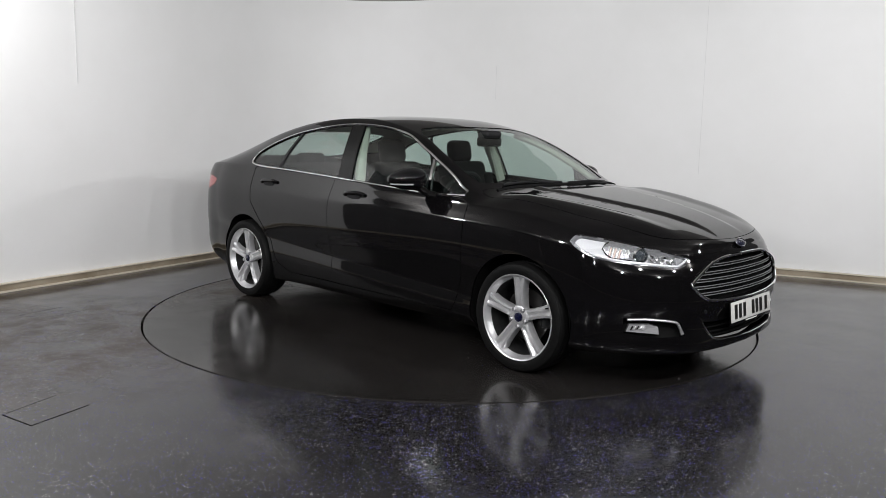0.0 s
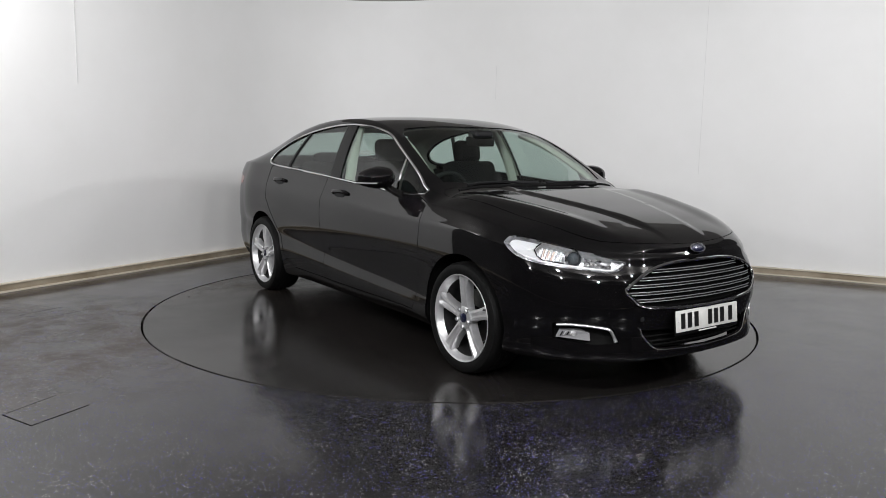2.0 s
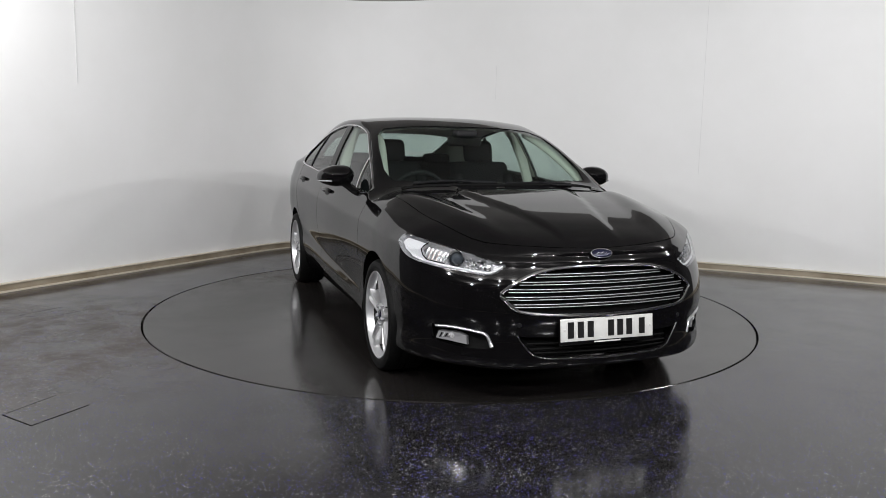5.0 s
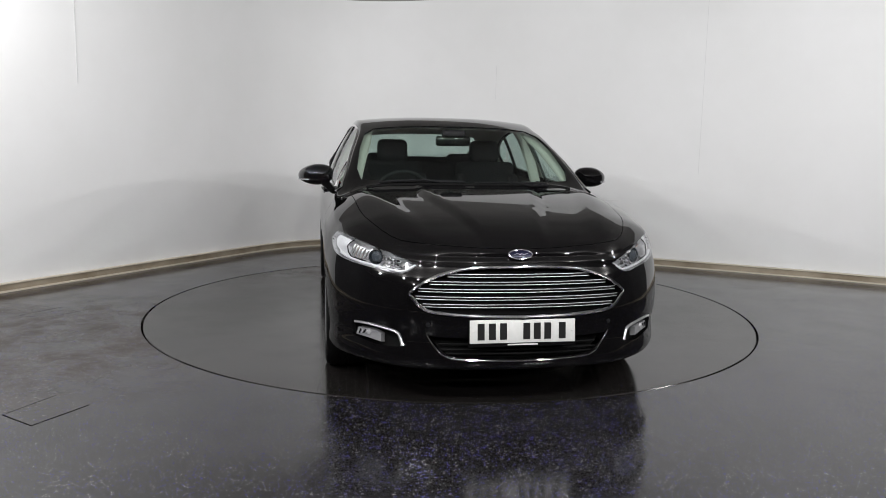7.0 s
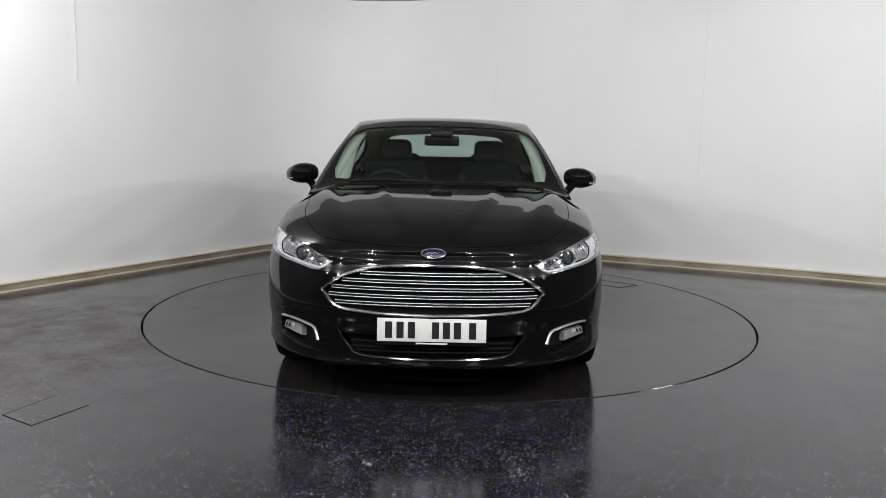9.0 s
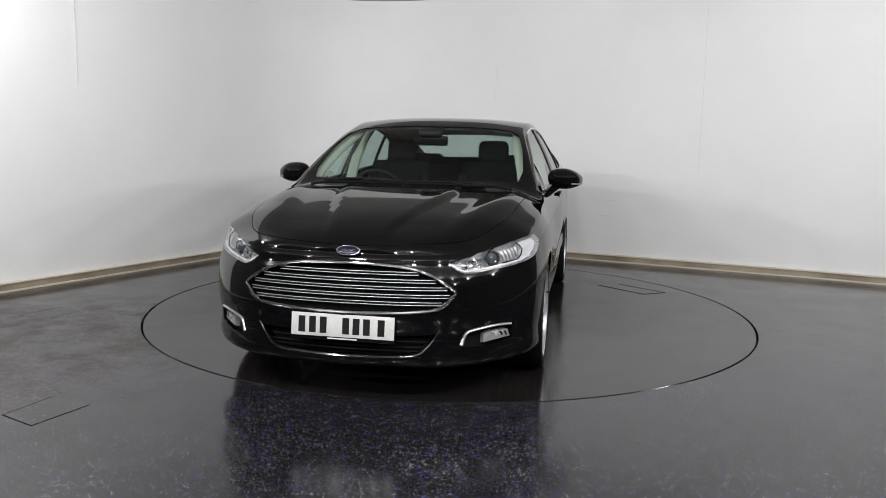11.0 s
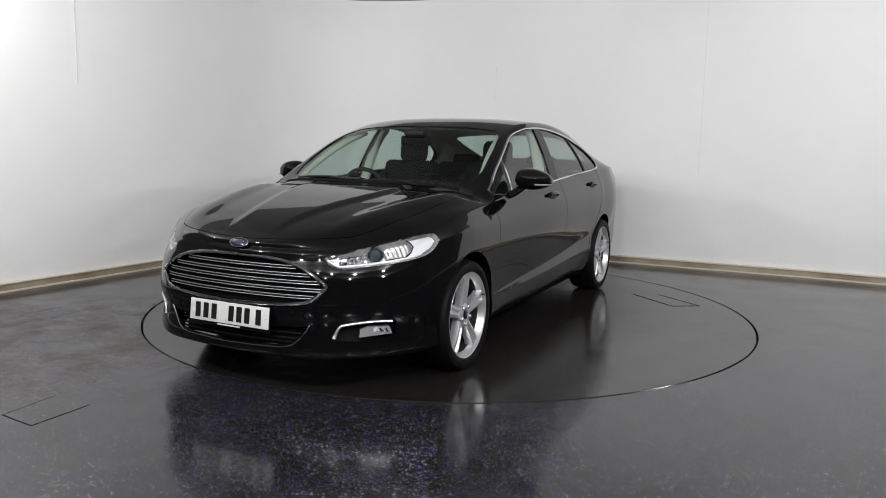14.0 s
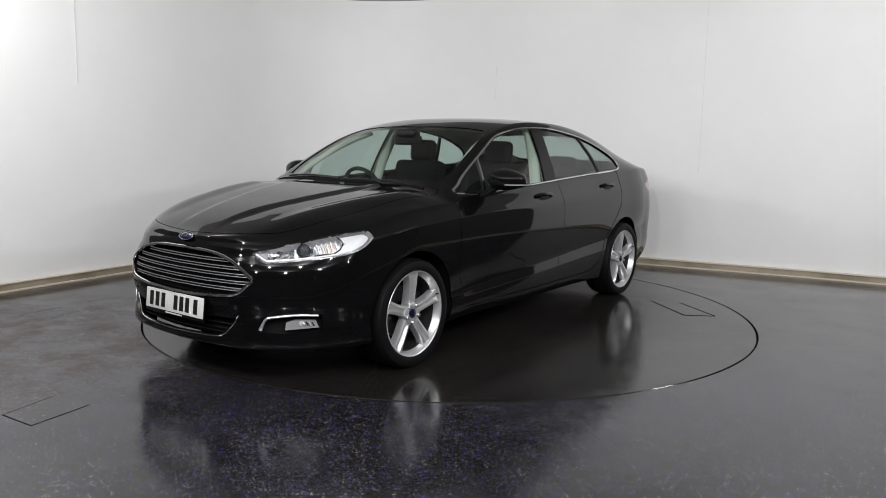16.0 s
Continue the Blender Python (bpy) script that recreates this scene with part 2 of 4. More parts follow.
def sheet(bm, inner, outer, z0, z1):
    """An upright wall along a line, with shared edges so that curves stay smooth."""
    q = [[bm.verts.new((*p, z)) for p in line] for line, z in ((inner, z0), (inner, z1), (outer, z1), (outer, z0))]
    for i in range(len(inner) - 1):
        for k in range(4):
            a, c = q[k], q[(k + 1) % 4]
            bm.faces.new((a[i], a[i + 1], c[i + 1], c[i]))
    for i in (0, -1):
        bm.faces.new([r[i] for r in q])
    bmesh.ops.recalc_face_normals(bm, faces=bm.faces)


OUT = wall_line()


def studio():
    # floor with a round opening for the turntable
    N, R = 128, 2.285
    bm = bmesh.new()
    circle = [(R * math.cos(2 * math.pi * k / N), R * math.sin(2 * math.pi * k / N)) for k in range(N)]
    a = [bm.verts.new((x, y, 0)) for x, y in circle]
    b = [bm.verts.new((x * 6, y * 6, 0)) for x, y in circle]
    c = [bm.verts.new((x, y, -0.05)) for x, y in circle]
    for i in range(N):
        j = (i + 1) % N
        bm.faces.new((a[i], b[i], b[j], a[j]))
        bm.faces.new((c[i], a[i], a[j], c[j]))
    thing("floor", bm, FLOOR, "glossy black resin floor with blue and white flecks", "floor", "structure")
    bm = bmesh.new()
    prism(bm, [(x * 1.1, y * 1.1) for x, y in circle], -0.08, -0.05)
    thing("turntable_pit", bm, DARK, "dark gap under the turntable's edge", "floor", "structure")
    # walls
    n, far = len(OUT), offset(OUT, 0.12)
    first, last = 1, n - 5
    bm = bmesh.new()
    sheet(bm, OUT[first:last + 1], far[first:last + 1], 0, ROOM_TOP)
    thing("wall", bm, WALL, "white painted studio wall with a rounded corner", "wall", "structure", True)
    # unseen near walls, added dark so that the car reflects an unlit end
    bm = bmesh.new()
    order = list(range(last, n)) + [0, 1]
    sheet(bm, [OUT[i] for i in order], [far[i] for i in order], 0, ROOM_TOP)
    thing("wall_unlit_end", bm, UNLIT_WALL, "unseen wall round the near end of the studio, coloured dark to stand for missing light", "wall", "structure", True)
    bm = bmesh.new()
    prism(bm, offset(OUT, 0.13), ROOM_TOP, ROOM_TOP + 0.1)
    thing("ceiling", bm, CEIL, "grey painted studio ceiling", "ceiling", "structure")
    # skirting with a pale cap and foot strip
    sk = tagged(new("baseboard"), "worn brown wooden skirting along the wall", "skirting", "", "structure")
    bm = bmesh.new()
    ring_wall(bm, offset(OUT, -0.035), offset(OUT, -0.002), 0.012, 0.066)
    part("board", bm, BASE, sk, "", False)
    bm = bmesh.new()
    ring_wall(bm, offset(OUT, -0.05), offset(OUT, -0.002), 0.067, 0.077)
    part("cap_strip", bm, CAP, sk, "pale cap strip", False)
    bm = bmesh.new()
    ring_wall(bm, offset(OUT, -0.06), offset(OUT, -0.037), 0.001, 0.014)
    part("foot_strip", bm, CAP, sk, "pale foot strip", False)
    # spot heads hung from the ceiling
    proto = None
    for lamp_pose in LAMP_POSES:
        if proto is None:
            proto = tagged(new("ceiling_spot"), "small black spotlight head on a ceiling bracket, lit", "ceiling light", "ceiling spots")
            bm = bmesh.new()
            spin(bm, [(0.0, 0.10), (0.045, 0.10), (0.062, 0.02), (0.062, -0.03), (0.055, -0.03), (0.055, -0.02), (0.0, -0.02)], 24, "z")
            part("housing", bm, DARK, proto)
            bm = bmesh.new()
            spin(bm, [(0.0, -0.028), (0.04, -0.028), (0.04, -0.022), (0.0, -0.022)], 24, "z")
            part("diffuser", bm, GLOW, proto)
            bm = bmesh.new()
            tube(bm, [(0, 0.02, 0.06), (0, 0.15, 0.06)], 0.012, 8)
            part("bracket", bm, DARK, proto)
            proto.matrix_world = lamp_pose
        else:
            copy_thing(proto, lamp_pose)


studio()

from mathutils.bvhtree import BVHTree

# ---------------- the turntable ----------------
table = tagged(new("turntable"), "round black resin-coated car turntable set flush in the floor", "turntable")


def build_table():
    bm = bmesh.new()
    spin(bm, [(0.0, -0.045), (2.268, -0.045), (2.272, -0.004), (2.268, 0.0), (0.0, 0.0)], 160, "z")
    bmesh.ops.remove_doubles(bm, verts=bm.verts, dist=1e-4)
    part("deck", bm, TURN, table, "", False)


build_table()

# ---------------- the car: surfaces ----------------
car = tagged(new("car"), "glossy black five-door hatchback with chrome window trim, parked on the turntable", "car")
HUB_X, HUB_Z, ARCH = 1.425, 0.318, 0.366


def plan_curve(n):
    """Half outline of the car seen from above, tail to nose: points and outward normals."""
    px = [-2.46, -2.45, -2.38, -2.22, -1.90, -1.425, -0.8, 0.0, 0.8, 1.425, 1.70, 1.89, 2.06, 2.205, 2.315, 2.375, 2.395]
    py = [0.0, 0.35, 0.62, 0.80, 0.885, 0.912, 0.919, 0.926, 0.916, 0.925, 0.928, 0.903, 0.810, 0.68, 0.525, 0.28, 0.0]
    t = np.concatenate([[0], np.cumsum(np.hypot(np.diff(px), np.diff(py)))])
    q = np.linspace(0, t[-1], n)
    x, y = spline(t, px, q), spline(t, py, q) * 1.009
    y[0] = y[-1] = 0
    dx, dy = np.gradient(x, q), np.gradient(y, q)
    dx[0] = dx[-1] = 0
    l = np.hypot(dx, dy)
    return x, y, -dy / l, dx / l


def level(x0, y0, nx, ny, side, slope, front, rear, ins, ins_f, ins_r, crown=0.0):
    """One height line round the car: its height and its inset at the side, nose and tail."""
    wf, wr = smooth(1.35, 2.25, x0), smooth(-1.75, -2.40, x0)
    ws = 1 - wf - wr
    z = (side + slope * x0) * ws + front * wf + rear * wr + crown * np.exp(-(((x0 - 1.93) / 0.24) ** 2))
    if side < 0.65:
        # the flanks stay full round the wheels
        ins = ins * (1 - 0.72 * np.exp(-(((np.abs(x0) - HUB_X) / 0.40) ** 2)))
    d = ins * ws + ins_f * wf + ins_r * wr
    return np.stack([x0 - nx * d, np.maximum(0, y0 - ny * d), z], 1)


NU, NV, NW = 300, 52, 40


def lower_surface():
    c = plan_curve(NU)
    rows = [level(*c, 0.185, 0, 0.190, 0.25, 0.115, 0.14, 0.16),
            level(*c, 0.20, 0, 0.212, 0.28, 0.095, 0.040, 0.06),
            level(*c, 0.245, -0.02, 0.245, 0.33, 0.062, 0.020, 0.02),
            level(*c, 0.310, -0.05, 0.290, 0.37, 0.034, 0.024, 0.010),
            level(*c, 0.365, -0.06, 0.340, 0.42, 0.027, 0.034, 0.004),
            level(*c, 0.418, -0.06, 0.385, 0.46, 0.033, 0.034, 0.003),
            level(*c, 0.462, -0.06, 0.46, 0.53, 0.036, 0.018, 0.0),
            level(*c, 0.58, -0.03, 0.54, 0.62, 0.014, 0.024, 0.0),
            level(*c, 0.70, -0.02, 0.63, 0.74, 0.000, 0.044, 0.005),
            level(*c, 0.84, -0.03, 0.70, 0.88, 0.006, 0.080, 0.02, 0.012),
            level(*c, 0.90, -0.04, 0.73, 1.00, 0.026, 0.092, 0.04, 0.020),
            level(*c, 0.985, -0.055, 0.752, 1.06, 0.066, 0.108, 0.07, 0.026)]
    rows = np.array(rows)
    k = np.linspace(0, 1, len(rows))
    q = np.linspace(0, 1, NV)
    out = np.empty((NV, NU, 3))
    for a in range(3):
        for j in range(NU):
            out[:, j, a] = spline(k, rows[:, j, a], q)
    return out


def centre_z(x):
    return spline([-2.40, -2.36, -2.28, -2.1, -1.8, -1.4, -1.0, -0.6, -0.2, 0.1, 0.3, 0.7, 1.06, 1.12, 1.3, 1.7, 2.0, 2.2, 2.30],
                  [1.06, 1.10, 1.12, 1.16, 1.26, 1.375, 1.447, 1.477, 1.482, 1.457, 1.405, 1.220, 1.044, 1.018, 0.998, 0.941, 0.881, 0.817, 0.762], x)


def rail(x):
    """The roof rail above the side windows: half width and height."""
    xs = [-2.40, -2.30, -2.0, -1.6, -1.2, -0.8, -0.4, 0.0, 0.2, 0.4, 0.6, 0.8, 0.95, 1.15]
    return (spline(xs, [0.60, 0.64, 0.65, 0.658, 0.663, 0.658, 0.652, 0.65, 0.655, 0.675, 0.715, 0.757, 0.785, 0.80], x),
            spline(xs, [1.05, 1.07, 1.14, 1.25, 1.353, 1.424, 1.450, 1.426, 1.38, 1.318, 1.222, 1.105, 1.012, 0.962], x))


def upper_surface(edge):
    """From the shoulder line over roof, bonnet and tail to the centre line."""
    x, ys, zs = edge[:, 0], edge[:, 1], edge[:, 2]
    ty, tz = rail(x)
    zc = centre_z(x)
    green = smooth(1.16, 0.93, x) * smooth(-2.3, -1.45, x)
    ty = green * np.minimum(ty, ys * 0.97) + (1 - green) * 0.80 * ys
    out = np.empty((NW, NU, 3))
    S0 = 0.38
    for i, s in enumerate(np.linspace(0, 1, NW)):
        if s < S0:
            t = s / S0
            y = ys + (ty - ys) * t
            zg = zs + (tz - zs) * t
            y = y + green * 0.018 * math.sin(math.pi * t)
        else:
            t = (s - S0) / (1 - S0)
            y = ty * (1 - t)
            zg = tz + (zc - tz) * (1 - (1 - t) ** 2.6)
        r = np.where(ys > 1e-6, y / np.maximum(ys, 1e-6), 0)
        zh = zs + (zc - zs) * (1 - np.clip(r, 0, 1) ** (3.6 + 2.6 * smooth(0.9, 1.2, x)))
        z = green * zg + (1 - green) * zh
        # bonnet creases
        hood = smooth(1.05, 1.16, x) * smooth(2.28, 2.0, x)
        inner = 0.15 + 0.20 * smooth(2.25, 1.2, x)
        outer = 0.50 + 0.20 * smooth(2.2, 1.1, x)
        crest = 0.010 + 0.010 * smooth(2.15, 1.4, x)
        z = z + hood * (0.014 * smooth(inner + 0.030, inner - 0.008, y) + smooth(1.02, 1.30, x) * crest * smooth(outer - 0.12, outer + 0.005, y) * smooth(outer + 0.17, outer + 0.005, y))
        out[i] = np.stack([x, y, z], 1)
    out[-1, :, 1] = 0
    return out


def half_shell():
    low = lower_surface()
    up = upper_surface(low[-1])
    grid = np.concatenate([low, up[1:]])
    bm = bmesh.new()
    v = [[bm.verts.new(p) for p in row] for row in grid]
    for i in range(len(v) - 1):
        for j in range(NU - 1):
            try:
                bm.faces.new((v[i][j], v[i][j + 1], v[i + 1][j + 1], v[i + 1][j]))
            except ValueError:
                pass
    bmesh.ops.remove_doubles(bm, verts=bm.verts, dist=2e-4)
    bmesh.ops.dissolve_degenerate(bm, edges=bm.edges, dist=1e-5)
    bmesh.ops.recalc_face_normals(bm, faces=bm.faces)
    if sum(f.normal.y * f.calc_area() for f in bm.faces) < 0:
        bmesh.ops.reverse_faces(bm, faces=bm.faces)
    return bm


def inside(poly, a, b):
    c, n = False, len(poly)
    for i in range(n):
        (x0, y0), (x1, y1) = poly[i], poly[i - 1]
        if (y0 > b) != (y1 > b) and a < (x1 - x0) * (b - y0) / (y1 - y0) + x0:
            c = not c
    return c


AXES = {"side": (Vector((1, 0, 0)), Vector((0, 0, 1))), "front": (Vector((0, 1, 0)), Vector((0, 0, 1))),
        "top": (Vector((1, 0, 0)), Vector((0, 1, 0))), "corner": (Vector((0.77, -0.64, 0)), Vector((0, 0, 1)))}


def cut(bm, view, poly, keep):
    """Scores the shell along an outline seen in a view, and returns the faces inside it. keep(centre, normal): where to cut."""
    U, V = AXES[view]
    n = len(poly)
    pad = 0.03
    lo = (min(p[0] for p in poly) - pad, min(p[1] for p in poly) - pad)
    hi = (max(p[0] for p in poly) + pad, max(p[1] for p in poly) + pad)

    def local():
        r = []
        for f in bm.faces:
            c = f.calc_center_median()
            if lo[0] < c.dot(U) < hi[0] and lo[1] < c.dot(V) < hi[1] and keep(c, f.normal):
                r.append(f)
        return r
    near = local()
    for i in range(n):
        a, b = Vector(poly[i]), Vector(poly[(i + 1) % n])
        d = b - a
        if d.length < 1e-6:
            continue
        nrm = Vector((-d.y, d.x)).normalized()
        sel, rest = [], []
        for f in near:
            if not f.is_valid:
                continue
            us = [(v.co.dot(U), v.co.dot(V)) for v in f.verts]
            dist = [(p[0] - a.x) * nrm.x + (p[1] - a.y) * nrm.y for p in us]
            al = [((p[0] - a.x) * d.x + (p[1] - a.y) * d.y) / d.length_squared for p in us]
            if min(dist) < -1e-6 and max(dist) > 1e-6 and max(al) > -0.02 and min(al) < 1.02:
                sel.append(f)
            else:
                rest.append(f)
        if sel:
            geom = sel + list({e for f in sel for e in f.edges}) + list({v for f in sel for v in f.verts})
            r = bmesh.ops.bisect_plane(bm, geom=geom, dist=1e-5, plane_co=a.x * U + a.y * V, plane_no=nrm.x * U + nrm.y * V)
            near = rest + [g for g in r["geom"] if isinstance(g, bmesh.types.BMFace) and g.is_valid]
            near = list({f for f in near if f.is_valid})
    out = []
    for f in local():
        c = f.calc_center_median()
        if inside(poly, c.dot(U), c.dot(V)):
            out.append(f)
    return out


def curve_poly(pts, sub=4, closed=True):
    """A rounded outline through a few points."""
    n = len(pts)
    P = [Vector(p) for p in pts]
    out = []
    for i in range(n if closed else n - 1):
        a, b, c, d = (P[(i - 1) % n], P[i], P[(i + 1) % n], P[(i + 2) % n]) if closed else (P[max(i - 1, 0)], P[i], P[i + 1], P[min(i + 2, n - 1)])
        for k in range(sub):
            t = k / sub
            out.append(tuple(0.5 * (2 * b + (c - a) * t + (2 * a - 5 * b + 4 * c - d) * t * t + (3 * b - a - 3 * c + d) * t**3)))
    if not closed:
        out.append(tuple(P[-1]))
    return out


def grow(poly, d):
    area = sum(poly[i - 1][0] * poly[i][1] - poly[i][0] * poly[i - 1][1] for i in range(len(poly)))
    return offset(poly, -d if area > 0 else d)


# outlines of the openings
DLO_TOP = [(0.925, 0.985), (0.80, 1.072), (0.62, 1.168), (0.42, 1.265), (0.27, 1.332), (0.05, 1.380), (-0.2, 1.400), (-0.5, 1.392),
           (-0.9, 1.340), (-1.15, 1.278), (-1.32, 1.213), (-1.40, 1.165)]
DLO_LOW = [(-1.418, 1.128), (-1.35, 1.094), (-0.9, 1.070), (-0.4, 1.044), (0.2, 1.008), (0.6, 0.984)]
PILLAR_B = [(-0.125, 1.03), (-0.19, 1.42), (-0.325, 1.42), (-0.275, 1.03)]
BAR_C = [(-1.008, 1.06), (-0.965, 1.20), (-0.880, 1.36), (-0.905, 1.36), (-0.992, 1.20), (-1.036, 1.06)]
BAR_A = [(0.655, 0.97), (0.592, 1.19), (0.575, 1.19), (0.635, 0.97)]
DLO = curve_poly(DLO_TOP, 2, False) + curve_poly(DLO_LOW, 2, False)
SCREEN = [(1.075, 0.0), (1.06, 0.25), (1.00, 0.52), (0.92, 0.685), (0.80, 0.705), (0.55, 0.672), (0.35, 0.628), (0.262, 0.56), (0.285, 0.30), (0.30, 0.0)]
REAR = [(-1.36, 0.0), (-1.35, 0.30), (-1.33, 0.50), (-1.42, 0.55), (-1.7, 0.565), (-2.05, 0.555), (-2.16, 0.48), (-2.195, 0.25), (-2.20, 0.0)]
BONNET = curve_poly([(1.13, -0.1), (1.12, 0.3), (1.06, 0.55), (0.99, 0.72), (1.10, 0.762), (1.4, 0.752), (1.78, 0.715), (2.06, 0.60), (2.18, 0.45), (2.238, 0.25), (2.256, 0.0), (2.256, -0.1)], 3)
DOOR_F = [(0.93, 0.955), (0.985, 0.93), (1.00, 0.80), (0.985, 0.50), (0.93, 0.33), (0.90, 0.275), (-0.25, 0.275), (-0.285, 0.36), (-0.305, 0.80), (-0.30, 1.03)]
DOOR_R = [(-0.30, 1.03), (-0.305, 0.80), (-0.285, 0.36), (-0.25, 0.275), (-0.85, 0.275), (-0.99, 0.34), (-1.065, 0.50), (-1.20, 0.66), (-1.33, 0.80), (-1.345, 1.065), (-1.30, 1.075), (-0.9, 1.058)]
LAMP_TOP = [(0.778, 0.786), (0.795, 0.808), (0.83, 0.823), (0.97, 0.808), (1.12, 0.780), (1.265, 0.750), (1.41, 0.713)]
LAMP_LOW = [(0.778, 0.786), (0.815, 0.750), (0.89, 0.714), (1.035, 0.689), (1.19, 0.676), (1.345, 0.665), (1.41, 0.713)]
LAMP = curve_poly(LAMP_TOP, 3, False) + curve_poly(LAMP_LOW[::-1], 3, False)[1:-1]
GRILLE = curve_poly([(0.0, 0.708), (0.20, 0.703), (0.33, 0.685), (0.44, 0.648), (0.53, 0.586), (0.515, 0.553), (0.465, 0.508), (0.38, 0.491), (0.20, 0.480), (0.0, 0.476)], 3, False)
INTAKE = [(0.0, 0.36), (0.40, 0.372), (0.452, 0.378), (0.425, 0.34), (0.36, 0.287), (0.28, 0.276), (0.0, 0.268)]
FOG = [(1.06, 0.405), (1.20, 0.412), (1.32, 0.398), (1.362, 0.382), (1.388, 0.312), (1.26, 0.304), (1.06, 0.325)]
TAIL = [(-2.47, 0.86), (-2.47, 0.975), (-2.25, 0.99), (-2.05, 0.972), (-1.93, 0.945), (-1.98, 0.90), (-2.10, 0.865), (-2.25, 0.845)]


def mirrored(bm):
    m = bm.copy()
    for v in m.verts:
        v.co.y = -v.co.y
    bmesh.ops.reverse_faces(m, faces=m.faces)
    return m


def merge(a, b):
    me = bpy.data.meshes.new("tmp")
    b.to_mesh(me)
    a.from_mesh(me)
    bpy.data.meshes.remove(me)
    b.free()
    bmesh.ops.remove_doubles(a, verts=a.verts, dist=3e-4)
    return a


def lift(bm, faces):
    """A bmesh of its own with copies of the faces."""
    out = bmesh.new()
    made = {}
    for f in faces:
        for v in f.verts:
            if v not in made:
                made[v] = out.verts.new(v.co)
        try:
            out.faces.new([made[v] for v in f.verts])
        except ValueError:
            pass
    out.normal_update()
    return out


def pushed(bm, d):
    """The sheet moved along its own normals by d."""
    bm.normal_update()
    move = {v: v.normal * d for v in bm.verts}
    for v in bm.verts:
        v.co += move[v]
    return bm


def rimmed(bm, depth):
    """Turns the open edge of a sheet inwards, so that a panel shows its thickness."""
    bm.normal_update()
    edges = [e for e in bm.edges if len(e.link_faces) == 1 and not all(abs(v.co.y) < 1e-4 for v in e.verts)]
    nrm = {v: v.normal.copy() for e in edges for v in e.verts}
    made = {v: bm.verts.new(v.co - n * depth) for v, n in nrm.items()}
    for e in edges:
        a, b = e.verts
        l = e.link_loops[0]
        if l.vert is not a:
            a, b = b, a
        try:
            bm.faces.new((b, a, made[a], made[b]))
        except ValueError:
            pass
    return bm


SHELL = {}
PROBE = []


def in_dlo(c):
    return inside(DLO, c.x, c.z)


def build_shell():
    bm = half_shell()
    PROBE.append(BVHTree.FromBMesh(bm))
    region = {}

    arch = lambda hx: [(hx + ARCH * math.cos(t), HUB_Z + ARCH * math.sin(t)) for t in np.linspace(-0.6, math.pi + 0.6, 30)]
    jobs = [("arch", "side", arch(HUB_X), lambda c, n: c.y > 0.4 and c.z < 0.75), ("arch", "side", arch(-HUB_X), lambda c, n: c.y > 0.4 and c.z < 0.75),
            ("pillar_b", "side", PILLAR_B, lambda c, n: c.y > 0.5 and in_dlo(c)), ("bar_c", "side", BAR_C, lambda c, n: c.y > 0.5 and in_dlo(c)),
            ("bar_a", "side", BAR_A, lambda c, n: c.y > 0.5 and in_dlo(c)), ("side_glass", "side", DLO, lambda c, n: c.y > 0.5 and c.z > 0.9),
            ("chrome_strip", "side", grow(DLO, 0.018), lambda c, n: c.y > 0.5 and c.z > 0.9),
            ("windscreen", "top", SCREEN[::-1], lambda c, n: c.z > 0.97 and c.x > 0),
            ("rear_window", "top", REAR, lambda c, n: c.z > 1.0 and c.x < 0),
            ("headlight", "corner", LAMP, lambda c, n: c.x > 1.5 and c.y > 0.3 and c.z < 0.87),
            ("grille", "front", GRILLE + [(-0.1, 0.476), (-0.1, 0.708)], lambda c, n: c.x > 2.0),
            ("intake", "front", INTAKE + [(-0.1, 0.268), (-0.1, 0.36)], lambda c, n: c.x > 2.0),
            ("fog_recess", "corner", FOG, lambda c, n: c.x > 1.7 and c.z < 0.5),
            ("tail_lamp", "side", TAIL, lambda c, n: c.y > 0.45),
            ("bonnet", "top", BONNET, lambda c, n: c.x > 0.9 and n.z > 0.3),
            ("bonnet_gap", "top", grow(BONNET, 0.0035), lambda c, n: c.x > 0.9 and n.z > 0.3),
            ("front_door", "side", DOOR_F, lambda c, n: c.y > 0.5 and c.z < 1.09),
            ("door_gap", "side", grow(DOOR_F, 0.005), lambda c, n: c.y > 0.5 and c.z < 1.09),
            ("rear_door", "side", grow(DOOR_R, -0.004), lambda c, n: c.y > 0.5 and c.z < 1.09),
            ("door_gap", "side", grow(DOOR_R, 0.004), lambda c, n: c.y > 0.5 and c.z < 1.09)]
    # score everything first, then sort the faces by what they lie in
    for name, view, poly, keep in sorted(jobs, key=lambda j: j[0] not in ("side_glass", "chrome_strip")):
        cut(bm, view, poly, keep)
    for f in bm.faces:
        c = f.calc_center_median()
        for name, view, poly, keep in jobs:
            U, V = AXES[view]
            if keep(c, f.normal) and inside(poly, c.dot(U), c.dot(V)):
                region[f] = name
                break
    groups = {}
    for f in bm.faces:
        groups.setdefault(region.get(f, "body"), []).append(f)
    for name, faces in groups.items():
        SHELL[name] = lift(bm, faces)
    bm.free()


build_shell()


def both(name, bm, mat, label="", **kw):
    """The same part on both flanks of the car."""
    m = mirrored(bm)
    return part(name, bm, mat, car, label, **kw), part(name, m, mat, car, label, **kw)


def whole(bm):
    return merge(bm, mirrored(bm))


def probe(origin, way):
    return PROBE[0].ray_cast(Vector(origin), Vector(way))[:2]


